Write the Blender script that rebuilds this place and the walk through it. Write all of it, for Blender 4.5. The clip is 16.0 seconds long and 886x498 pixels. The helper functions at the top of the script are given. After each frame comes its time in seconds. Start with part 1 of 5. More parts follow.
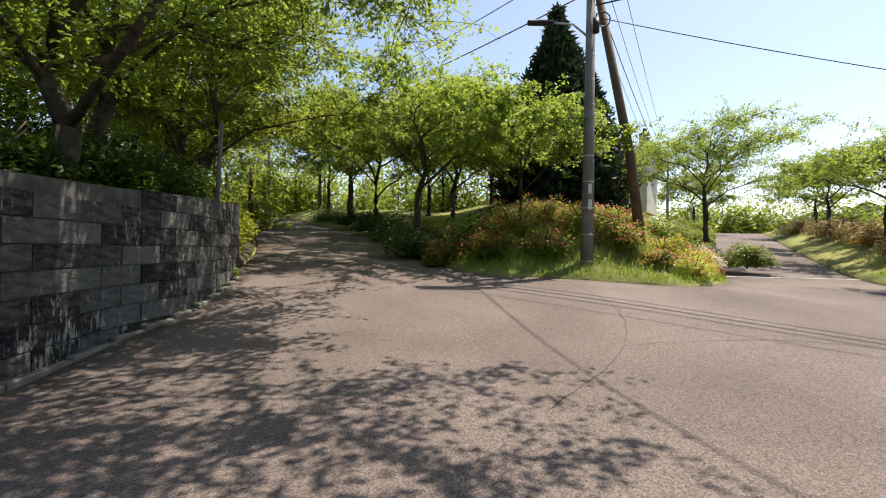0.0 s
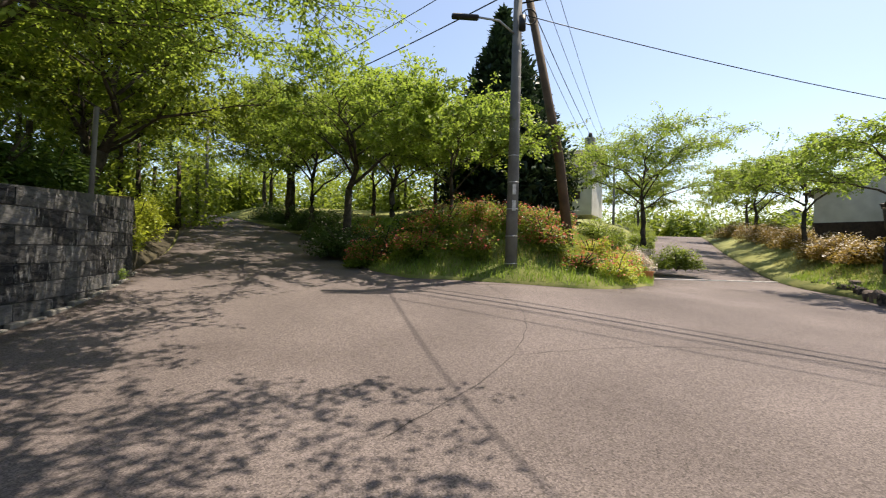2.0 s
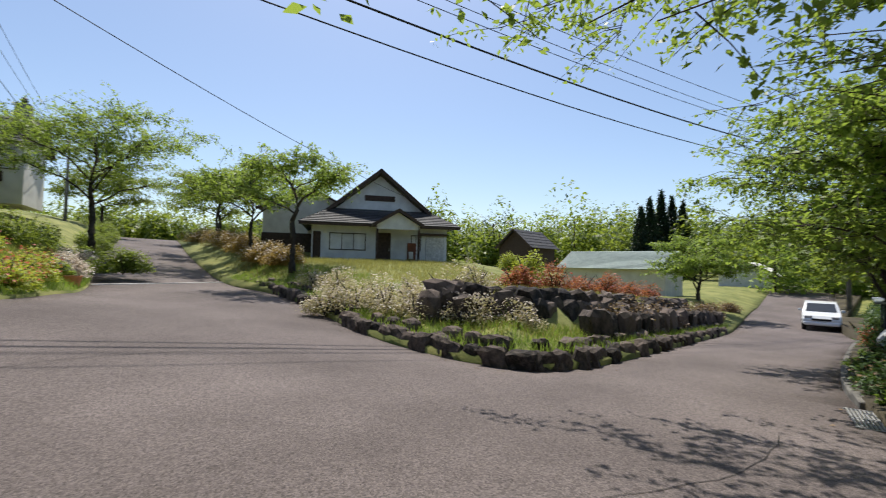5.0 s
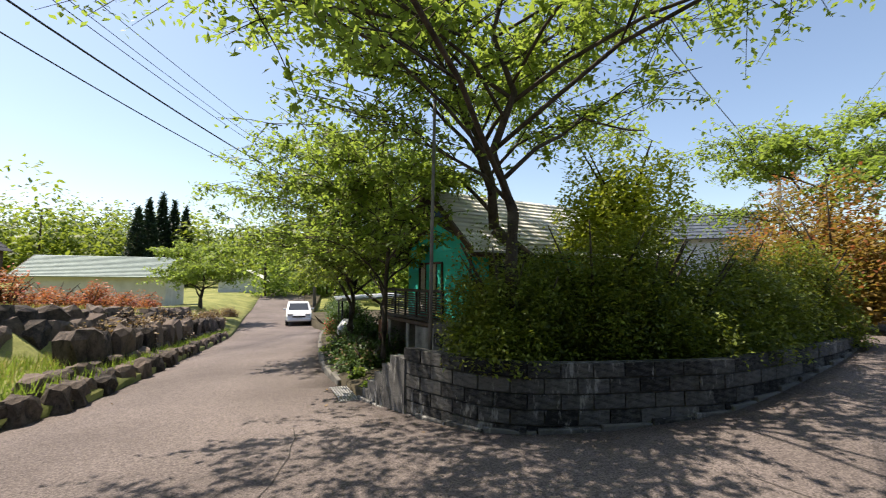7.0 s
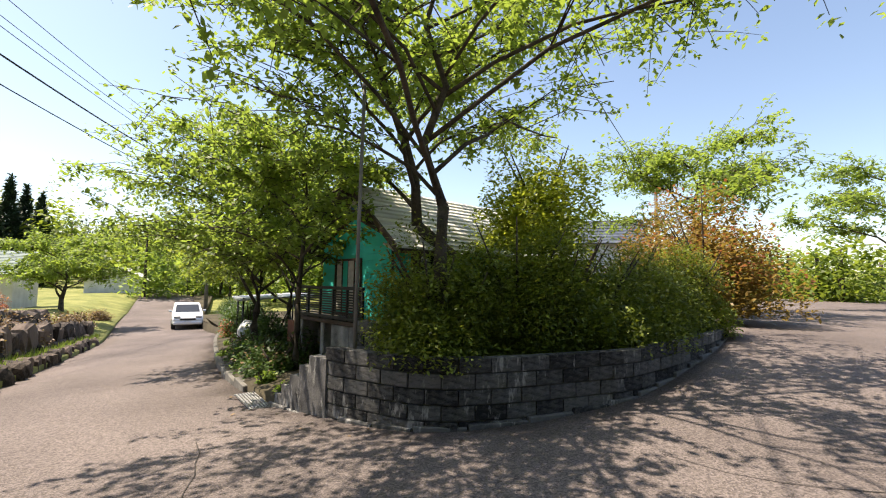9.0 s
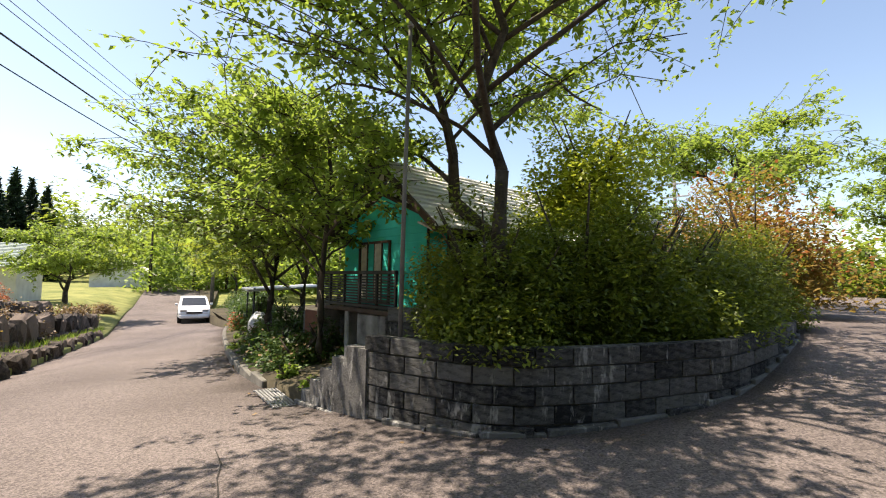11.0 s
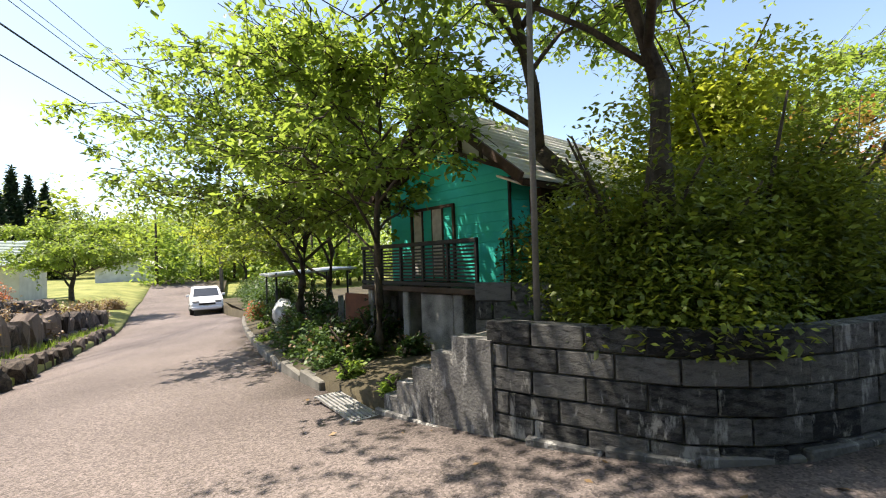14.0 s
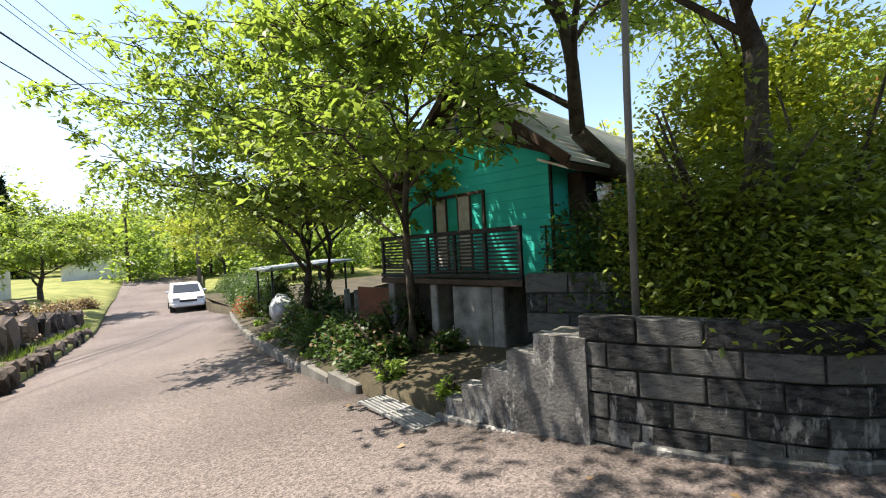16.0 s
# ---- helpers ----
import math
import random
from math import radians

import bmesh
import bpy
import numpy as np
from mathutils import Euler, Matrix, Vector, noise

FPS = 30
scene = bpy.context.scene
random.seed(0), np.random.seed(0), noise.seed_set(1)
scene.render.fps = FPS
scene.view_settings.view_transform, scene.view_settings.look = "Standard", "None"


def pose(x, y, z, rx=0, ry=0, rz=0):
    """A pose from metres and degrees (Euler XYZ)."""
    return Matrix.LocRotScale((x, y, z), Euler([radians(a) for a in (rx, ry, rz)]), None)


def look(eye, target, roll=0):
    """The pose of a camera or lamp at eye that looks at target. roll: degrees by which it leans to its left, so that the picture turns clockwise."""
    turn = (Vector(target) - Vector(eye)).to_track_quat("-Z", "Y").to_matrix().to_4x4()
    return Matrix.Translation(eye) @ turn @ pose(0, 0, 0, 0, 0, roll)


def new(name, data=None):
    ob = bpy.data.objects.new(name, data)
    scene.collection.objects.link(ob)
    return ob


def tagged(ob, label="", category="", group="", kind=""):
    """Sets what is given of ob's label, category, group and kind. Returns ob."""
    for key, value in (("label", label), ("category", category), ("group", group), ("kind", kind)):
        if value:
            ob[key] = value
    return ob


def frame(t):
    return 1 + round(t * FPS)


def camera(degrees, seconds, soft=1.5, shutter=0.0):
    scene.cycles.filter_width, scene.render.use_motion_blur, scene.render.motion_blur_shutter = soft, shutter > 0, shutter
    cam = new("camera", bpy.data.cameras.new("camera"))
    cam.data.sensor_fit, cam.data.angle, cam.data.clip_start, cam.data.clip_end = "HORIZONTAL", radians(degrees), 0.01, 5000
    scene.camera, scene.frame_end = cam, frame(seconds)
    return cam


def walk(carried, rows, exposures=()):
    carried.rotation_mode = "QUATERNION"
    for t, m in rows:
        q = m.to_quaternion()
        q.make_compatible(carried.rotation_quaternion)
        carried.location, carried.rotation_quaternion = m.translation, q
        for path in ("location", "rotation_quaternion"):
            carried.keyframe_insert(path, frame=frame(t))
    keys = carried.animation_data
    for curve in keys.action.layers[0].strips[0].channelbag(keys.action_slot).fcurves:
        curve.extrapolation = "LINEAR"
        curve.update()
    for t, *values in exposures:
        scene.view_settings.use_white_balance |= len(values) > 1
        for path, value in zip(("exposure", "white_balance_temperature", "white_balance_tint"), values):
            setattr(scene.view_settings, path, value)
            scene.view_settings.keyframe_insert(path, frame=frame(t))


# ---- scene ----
EXPO = ((0.0, 0.85, 7400, 13), (2.0, 0.75, 7300, 13), (3.0, 0.3, 6900, 11), (5.5, 0.2, 6500, 10), (7.0, 0.75, 7200, 12), (8.5, 1.05, 7500, 13), (12.0, 1.12, 7500, 13), (14.0, 1.28, 7200, 11), (16.0, 1.3, 7000, 10))
cam = camera(91.0, 16.0, soft=1.1, shutter=0.15)
walk(cam, [
    (0.0, look((0.001, 0.001, 1.481), (0.014, 10.001, 1.499), 0.72)),
    (0.5, look((0.313, 0.194, 1.480), (0.274, 10.194, 1.508), 0.79)),
    (1.0, look((0.597, 0.420, 1.483), (0.534, 10.420, 1.510), 0.94)),
    (1.5, look((0.818, 0.563, 1.513), (0.917, 10.562, 1.559), 0.98)),
    (2.0, look((1.131, 0.510, 1.520), (2.035, 10.469, 1.564), 1.13)),
    (2.5, look((1.421, 0.419, 1.524), (3.725, 10.150, 1.595), 1.37)),
    (3.0, look((1.616, 0.305, 1.510), (5.665, 9.447, 1.690), 1.80)),
    (3.2, look((1.682, 0.225, 1.480), (6.365, 9.059, 1.670), 1.38)),
    (5.3, look((2.555, -0.241, 1.485), (12.291, 2.000, 1.936), 1.10)),
    (5.5, look((2.654, -0.215, 1.490), (12.610, 0.585, 1.976), 0.84)),
    (6.0, look((2.749, -0.154, 1.503), (12.510, -2.267, 2.018), 0.33)),
    (6.5, look((2.798, -0.158, 1.504), (11.920, -4.220, 2.050), 0.33)),
    (7.0, look((2.972, 0.002, 1.474), (11.053, -5.844, 2.199), 0.45)),
    (7.5, look((3.032, 0.114, 1.478), (10.336, -6.670, 2.263), 0.40)),
    (8.0, look((3.068, 0.183, 1.476), (9.899, -7.074, 2.296), 0.36)),
    (8.2, look((3.070, 0.179, 1.474), (9.795, -7.176, 2.294), 0.20)),
    (10.3, look((3.907, -0.090, 1.259), (10.548, -7.531, 1.989), 1.00)),
    (10.5, look((3.984, -0.101, 1.251), (10.647, -7.524, 1.961), 0.90)),
    (11.0, look((4.257, -0.146, 1.196), (10.971, -7.525, 1.891), 0.90)),
    (11.5, look((4.580, -0.260, 1.155), (11.327, -7.613, 1.795), 0.84)),
    (12.0, look((4.847, -0.298, 1.139), (11.625, -7.631, 1.679), 0.12)),
    (12.5, look((5.153, -0.380, 1.100), (11.946, -7.703, 1.570), -0.18)),
    (13.0, look((5.401, -0.372, 1.090), (12.199, -7.695, 1.480), -0.66)),
    (13.5, look((5.633, -0.401, 1.075), (12.420, -7.738, 1.400), -1.30)),
    (14.0, look((5.872, -0.402, 1.082), (12.638, -7.763, 1.302), -2.00)),
    (14.5, look((6.096, -0.404, 1.115), (12.816, -7.809, 1.180), -2.70)),
    (15.0, look((6.288, -0.330, 1.134), (12.958, -7.780, 1.119), -3.00)),
    (15.5, look((6.448, -0.266, 1.130), (13.033, -7.791, 1.060), -3.10)),
    (16.0, look((6.620, -0.200, 1.118), (13.003, -7.898, 1.083), -3.10)),
], exposures=EXPO)
# world and sun
SUN_AZ, SUN_EL = 56.0, 64.0
world = bpy.data.worlds.new("world")
scene.world = world
world.use_nodes = True
wn = world.node_tree.nodes
sky = wn.new("ShaderNodeTexSky")
sky.sky_type, sky.sun_disc = "NISHITA", False
sky.sun_elevation, sky.sun_rotation = radians(SUN_EL), radians(SUN_AZ)
sky.air_density, sky.dust_density, sky.ozone_density = 1.0, 1.0, 2.0
wn["Background"].inputs[1].default_value = 0.135
world.node_tree.links.new(sky.outputs[0], wn["Background"].inputs[0])
sun = new("sun", bpy.data.lights.new("sun", "SUN"))
sun.data.energy, sun.data.angle, sun.data.color = 5.0, radians(0.55), (1.0, 0.95, 0.86)
sa, se = radians(SUN_AZ), radians(SUN_EL)
sun.matrix_world = look((math.sin(sa) * math.cos(se) * 50, math.cos(sa) * math.cos(se) * 50, math.sin(se) * 50), (0, 0, 0))


# materials
def mat(name, c1, c2, scale=4.0, rough=0.85, bump=0.3, fine=60.0, metal=0.0, random_by="", spec=0.3):
    m = bpy.data.materials.new(name)
    m.use_nodes = True
    nt = m.node_tree
    n, l = nt.nodes, nt.links
    b = n["Principled BSDF"]
    tc = n.new("ShaderNodeTexCoord")
    a, f = n.new("ShaderNodeTexNoise"), n.new("ShaderNodeTexNoise")
    a.inputs["Scale"].default_value, a.inputs["Detail"].default_value = scale, 6
    f.inputs["Scale"].default_value, f.inputs["Detail"].default_value = fine, 3
    for t in (a, f):
        l.new(tc.outputs["Object"], t.inputs["Vector"])
    mixf = n.new("ShaderNodeMath")
    mixf.operation = "MULTIPLY_ADD"
    mixf.inputs[1].default_value, mixf.inputs[2].default_value = 0.45, 0.0
    l.new(f.outputs[0], mixf.inputs[0])
    add = n.new("ShaderNodeMath")
    l.new(a.outputs[0], add.inputs[0])
    l.new(mixf.outputs[0], add.inputs[1])
    fac = add
    if random_by:
        r = n.new("ShaderNodeObjectInfo") if random_by == "object" else n.new("ShaderNodeNewGeometry")
        ra = n.new("ShaderNodeMath")
        ra.operation = "MULTIPLY_ADD"
        ra.inputs[1].default_value = 0.5
        l.new(r.outputs["Random" if random_by == "object" else "Random Per Island"], ra.inputs[0])
        l.new(add.outputs[0], ra.inputs[2])
        fac = n.new("ShaderNodeMath")
        fac.operation = "SUBTRACT"
        fac.inputs[1].default_value = 0.25
        l.new(ra.outputs[0], fac.inputs[0])
    ramp = n.new("ShaderNodeValToRGB")
    ramp.color_ramp.elements[0].position, ramp.color_ramp.elements[1].position = 0.48, 0.98
    ramp.color_ramp.elements[0].color, ramp.color_ramp.elements[1].color = (*c1, 1), (*c2, 1)
    l.new(fac.outputs[0], ramp.inputs[0])
    l.new(ramp.outputs[0], b.inputs["Base Color"])
    b.inputs["Roughness"].default_value, b.inputs["Metallic"].default_value = rough, metal
    b.inputs["Specular IOR Level"].default_value = spec
    if bump:
        bp = n.new("ShaderNodeBump")
        bp.inputs["Strength"].default_value, bp.inputs["Distance"].default_value = bump, 0.02
        l.new(add.outputs[0], bp.inputs["Height"])
        l.new(bp.outputs[0], b.inputs["Normal"])
    return m


def leaf_mat(name, c1, c2, back, share=0.45):
    m = mat(name, c1, c2, 0.5, 0.5, 0, 3.0, random_by="island", spec=0.35)
    n, l = m.node_tree.nodes, m.node_tree.links
    tr, mx = n.new("ShaderNodeBsdfTranslucent"), n.new("ShaderNodeMixShader")
    tr.inputs[0].default_value, mx.inputs[0].default_value = (*back, 1), share
    l.new(n["Principled BSDF"].outputs[0], mx.inputs[1])
    l.new(tr.outputs[0], mx.inputs[2])
    l.new(mx.outputs[0], n["Material Output"].inputs[0])
    return m


def asphalt_mat():
    m = mat("asphalt", (0.085, 0.066, 0.061), (0.165, 0.132, 0.123), 0.35, 0.9, 0.9, 95.0)
    n, l = m.node_tree.nodes, m.node_tree.links
    tc = n["Texture Coordinate"]
    v = n.new("ShaderNodeTexVoronoi")
    v.inputs["Scale"].default_value = 72
    l.new(tc.outputs["Object"], v.inputs["Vector"])
    ov = n.new("ShaderNodeMix")
    ov.data_type, ov.blend_type = "RGBA", "OVERLAY"
    ov.inputs[0].default_value = 0.62
    l.new(n["Color Ramp"].outputs[0], ov.inputs[6])
    bw = n.new("ShaderNodeRGBToBW")
    l.new(v.outputs["Color"], bw.inputs[0])
    l.new(bw.outputs[0], ov.inputs[7])
    hs = n.new("ShaderNodeHueSaturation")
    hs.inputs["Saturation"].default_value = 0.85
    l.new(ov.outputs[2], hs.inputs["Color"])
    l.new(hs.outputs[0], n["Principled BSDF"].inputs["Base Color"])
    return m


def streak_mat(name, c1, c2, pale, amount, scale, bump, random_by=""):
    """Damp dark masonry with pale lime runs down its face."""
    m = mat(name, c1, c2, scale, 0.92, bump, 45, random_by=random_by)
    n, l = m.node_tree.nodes, m.node_tree.links
    geo, mp, ns = n.new("ShaderNodeNewGeometry"), n.new("ShaderNodeMapping"), n.new("ShaderNodeTexNoise")
    mp.inputs["Scale"].default_value = (14, 14, 4.5)
    ns.inputs["Scale"].default_value, ns.inputs["Detail"].default_value, ns.inputs["Roughness"].default_value = 1.0, 7, 0.68
    l.new(geo.outputs["Position"], mp.inputs["Vector"])
    l.new(mp.outputs[0], ns.inputs["Vector"])
    big = n.new("ShaderNodeTexNoise")
    big.inputs["Scale"].default_value, big.inputs["Detail"].default_value = 1.3, 3
    l.new(geo.outputs["Position"], big.inputs["Vector"])
    ad = n.new("ShaderNodeMath")
    ad.operation = "MULTIPLY_ADD"
    ad.inputs[1].default_value = 0.6
    l.new(big.outputs[0], ad.inputs[0])
    l.new(ns.outputs[0], ad.inputs[2])
    rp = n.new("ShaderNodeValToRGB")
    rp.color_ramp.elements[0].position, rp.color_ramp.elements[1].position = 0.98 - amount, 1.1 - amount
    l.new(ad.outputs[0], rp.inputs[0])
    mx = n.new("ShaderNodeMix")
    mx.data_type = "RGBA"
    mx.inputs[7].default_value = (*pale, 1)
    l.new(rp.outputs[0], mx.inputs[0])
    l.new(n["Color Ramp"].outputs[0], mx.inputs[6])
    l.new(mx.outputs[2], n["Principled BSDF"].inputs["Base Color"])
    return m


ASPHALT = asphalt_mat()
SOIL = mat("soil", (0.03, 0.024, 0.016), (0.09, 0.075, 0.045), 1.2, 0.95, 0.8, 30)
TURF = mat("turf", (0.08, 0.11, 0.025), (0.28, 0.27, 0.09), 0.7, 0.95, 0.8, 25)
WALLBLOCK = streak_mat("wall_block", (0.010, 0.0105, 0.012), (0.12, 0.118, 0.115), (0.27, 0.265, 0.255), 0.08, 5.0, 1.0, "object")
RUNCONC = streak_mat("streaked_concrete", (0.03, 0.03, 0.032), (0.16, 0.155, 0.15), (0.34, 0.33, 0.315), 0.12, 4.0, 0.6)
MORTAR = mat("mortar", (0.04, 0.04, 0.04), (0.12, 0.12, 0.11), 6, 0.95, 0.5)
CONCRETE = mat("concrete", (0.06, 0.06, 0.058), (0.36, 0.35, 0.335), 3.0, 0.9, 0.4, 50)
DARKCONC = mat("stained_concrete", (0.06, 0.055, 0.05), (0.2, 0.19, 0.17), 3, 0.9, 0.5)
ROCK = mat("rock", (0.018, 0.015, 0.013), (0.15, 0.115, 0.095), 3.0, 0.9, 1.0, 18, random_by="object")
BARK = mat("bark", (0.02, 0.016, 0.012), (0.10, 0.08, 0.06), 6, 0.9, 1.0, 40)
POLECONC = mat("pole_concrete", (0.10, 0.095, 0.088), (0.2, 0.19, 0.175), 2, 0.85, 0.3)
POLEWOOD = mat("pole_brown", (0.055, 0.035, 0.022), (0.13, 0.085, 0.05), 3, 0.8, 0.5)
BLACK = mat("black_metal", (0.008, 0.008, 0.009), (0.02, 0.02, 0.02), 5, 0.45, 0.05)
STEEL = mat("galvanised_steel", (0.28, 0.28, 0.28), (0.5, 0.5, 0.5), 8, 0.5, 0.1, metal=0.6)
TEAL = mat("teal_siding", (0.018, 0.46, 0.39), (0.03, 0.58, 0.49), 2, 0.75, 0.15)
WHITEWALL = mat("white_render", (0.50, 0.50, 0.50), (0.72, 0.72, 0.71), 1.5, 0.85, 0.2)
CREAM = mat("cream_wall", (0.52, 0.49, 0.43), (0.70, 0.67, 0.60), 1.5, 0.85, 0.2)
TILE = mat("roof_slate", (0.03, 0.03, 0.034), (0.085, 0.08, 0.08), 2, 0.7, 0.4, random_by="object")
PALEROOF = mat("pale_roof", (0.55, 0.53, 0.49), (0.72, 0.7, 0.66), 2, 0.7, 0.3, random_by="object")
GREENROOF = mat("grey_green_roof", (0.2, 0.25, 0.23), (0.3, 0.36, 0.33), 2, 0.55, 0.1)
WOOD = mat("dark_timber", (0.03, 0.018, 0.012), (0.08, 0.05, 0.035), 6, 0.7, 0.4)
BRICKRED = mat("brown_cladding", (0.12, 0.045, 0.025), (0.24, 0.09, 0.05), 4, 0.8, 0.3)
ORANGE = mat("orange_wall", (0.5, 0.13, 0.04), (0.62, 0.2, 0.07), 3, 0.8, 0.2)
GLASS = mat("window_glass", (0.01, 0.012, 0.014), (0.02, 0.024, 0.028), 1, 0.06, 0, spec=0.8)
CURTAIN = mat("curtain", (0.45, 0.42, 0.38), (0.65, 0.62, 0.57), 10, 0.9, 0.2)
CARWHITE = mat("car_paint", (0.62, 0.63, 0.64), (0.75, 0.76, 0.77), 1, 0.25, 0, spec=0.6)
CARGLASS = mat("car_glass", (0.02, 0.025, 0.03), (0.03, 0.035, 0.04), 1, 0.05, 0, spec=0.9)
RUBBER = mat("rubber", (0.012, 0.012, 0.012), (0.03, 0.03, 0.03), 10, 0.8, 0.2)
SILVERSHEET = mat("silver_cover", (0.25, 0.26, 0.27), (0.5, 0.51, 0.53), 5, 0.4, 0.5)
TERRACOTTA = mat("terracotta", (0.4, 0.15, 0.06), (0.6, 0.25, 0.1), 6, 0.8, 0.3)
PAINTWHITE = mat("worn_white_paint", (0.35, 0.34, 0.32), (0.7, 0.69, 0.66), 8, 0.8, 0.2)
L_SPRING = leaf_mat("leaves_spring", (0.055, 0.11, 0.02), (0.2, 0.27, 0.06), (0.36, 0.48, 0.07), 0.48)
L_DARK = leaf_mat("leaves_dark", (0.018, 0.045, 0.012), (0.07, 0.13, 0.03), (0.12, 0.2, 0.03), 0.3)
L_MID = leaf_mat("leaves_mid", (0.04, 0.075, 0.012), (0.15, 0.21, 0.03), (0.32, 0.40, 0.05), 0.45)
L_HEDGE = leaf_mat("leaves_hedge", (0.025, 0.042, 0.008), (0.2, 0.25, 0.035), (0.32, 0.38, 0.04), 0.3)
L_YELLOW = leaf_mat("leaves_yellow", (0.17, 0.22, 0.03), (0.40, 0.43, 0.06), (0.5, 0.56, 0.06))
L_CONIFER = leaf_mat("leaves_conifer", (0.008, 0.02, 0.012), (0.03, 0.06, 0.03), (0.04, 0.07, 0.03), 0.15)
L_RED = leaf_mat("leaves_red", (0.16, 0.05, 0.025), (0.34, 0.14, 0.05), (0.4, 0.15, 0.05))
L_ORANGE = leaf_mat("leaves_orange", (0.13, 0.085, 0.02), (0.32, 0.21, 0.06), (0.36, 0.25, 0.05))
L_STRAW = leaf_mat("leaves_straw", (0.24, 0.22, 0.10), (0.6, 0.52, 0.32), (0.5, 0.45, 0.2))
L_GRASS = leaf_mat("grass_blades", (0.07, 0.15, 0.02), (0.25, 0.32, 0.07), (0.3, 0.42, 0.06))
L_DRYGRASS = leaf_mat("dry_grass", (0.16, 0.17, 0.05), (0.42, 0.36, 0.15), (0.4, 0.38, 0.1))
L_FLOWER = leaf_mat("flowers_white", (0.5, 0.42, 0.34), (0.8, 0.74, 0.62), (0.6, 0.5, 0.4), 0.3)
L_PINK = leaf_mat("flowers_pink", (0.5, 0.08, 0.08), (0.75, 0.25, 0.15), (0.6, 0.15, 0.1), 0.3)
L_DEAD = leaf_mat("dead_leaves", (0.1, 0.06, 0.03), (0.28, 0.19, 0.1), (0.2, 0.12, 0.05), 0.2)


# small builders
def mesh_from(name, verts, faces, material, smooth=False):
    me = bpy.data.meshes.new(name)
    me.from_pydata([tuple(v) for v in verts], [], [tuple(f) for f in faces])
    me.materials.append(material)
    if smooth:
        me.polygons.foreach_set("use_smooth", [True] * len(me.polygons))
    me.update()
    return me


def part(name, bm, material, parent=None, label="", at=None, smooth=False):
    me = bpy.data.meshes.new(name)
    bmesh.ops.recalc_face_normals(bm, faces=bm.faces)
    bm.to_mesh(me)
    bm.free()
    me.materials.append(material)
    if smooth:
        me.polygons.foreach_set("use_smooth", [True] * len(me.polygons))
    ob = new(name, me)
    ob.parent = parent
    if at is not None:
        ob.matrix_basis = at
    if label:
        tagged(ob, label)
    return ob


def box(bm, x0, x1, y0, y1, z0, z1, bevel=0.0, m=None):
    r = bmesh.ops.create_cube(bm, size=1)
    vs = r["verts"]
    for v in vs:
        v.co = Vector((x0 + (v.co.x + .5) * (x1 - x0), y0 + (v.co.y + .5) * (y1 - y0), z0 + (v.co.z + .5) * (z1 - z0)))
    if bevel:
        es = list({e for v in vs for e in v.link_edges})
        g = bmesh.ops.bevel(bm, geom=es, offset=bevel, segments=1, affect="EDGES", profile=0.5)
        vs = list({v for f in g["faces"] for v in f.verts} | {v for v in vs if v.is_valid})
    if m is not None:
        bmesh.ops.transform(bm, matrix=m, verts=vs)
    return vs


def boxpart(name, dims, material, parent=None, label="", bevel=0.01, at=None):
    bm = bmesh.new()
    box(bm, *dims, bevel=bevel)
    return part(name, bm, material, parent, label, at)


def tube_data(pts, radii, sides=8):
    """Vertices and faces of a tapered tube through pts."""
    vs, fs = [], []
    for i, p in enumerate(pts):
        d = (pts[min(i + 1, len(pts) - 1)] - pts[max(i - 1, 0)]).normalized()
        q = d.to_track_quat("Z", "Y")
        for k in range(sides):
            a = 2 * math.pi * k / sides
            vs.append(p + q @ Vector((math.cos(a) * radii[i], math.sin(a) * radii[i], 0)))
    for i in range(len(pts) - 1):
        for k in range(sides):
            k2 = (k + 1) % sides
            fs.append((i * sides + k, i * sides + k2, (i + 1) * sides + k2, (i + 1) * sides + k))
    fs.append(tuple(range(sides))[::-1])
    fs.append(tuple((len(pts) - 1) * sides + k for k in range(sides)))
    return vs, fs


def tube(name, pts, radii, material, parent=None, label="", sides=8):
    if not hasattr(radii, "__len__"):
        radii = [radii] * len(pts)
    vs, fs = tube_data([Vector(p) for p in pts], radii, sides)
    ob = new(name, mesh_from(name, vs, fs, material, True))
    ob.parent = parent
    if label:
        tagged(ob, label)
    return ob


def empty(name, m, label, category, group="", kind=""):
    ob = new(name)
    ob.matrix_basis = m
    ob.empty_display_size = 0.1
    return tagged(ob, label, category, group, kind)


# lie of the land
def sp(v, k=1.5):
    return math.log1p(math.exp(min(v * k, 60))) / k


def ss(a, b, v):
    t = min(max((v - a) / (b - a), 0), 1)
    return t * t * (3 - 2 * t)


def land(x, y):
    wl = 1 - ss(3, 12, x)
    up = wl * .115 * (sp(y - 5) - sp(y - 60)) + (1 - wl) * (.03 * sp(y - 5) + .075 * (sp(y - 19) - sp(y - 80)))
    dn = .07 * (sp(x - 8) - sp(x - 30)) * (1 - ss(3, 12, y))
    south = .105 * (sp(-4.4 - y) - sp(-9 - y)) * (1 - ss(6, 9, x))
    # the cross fall of the junction towards the lower road
    fall = .055 * (sp(x - 4.6) - sp(x - 8)) * (1 - ss(0, 9, y)) * ss(-9, -4, y)
    return up - dn + south - fall


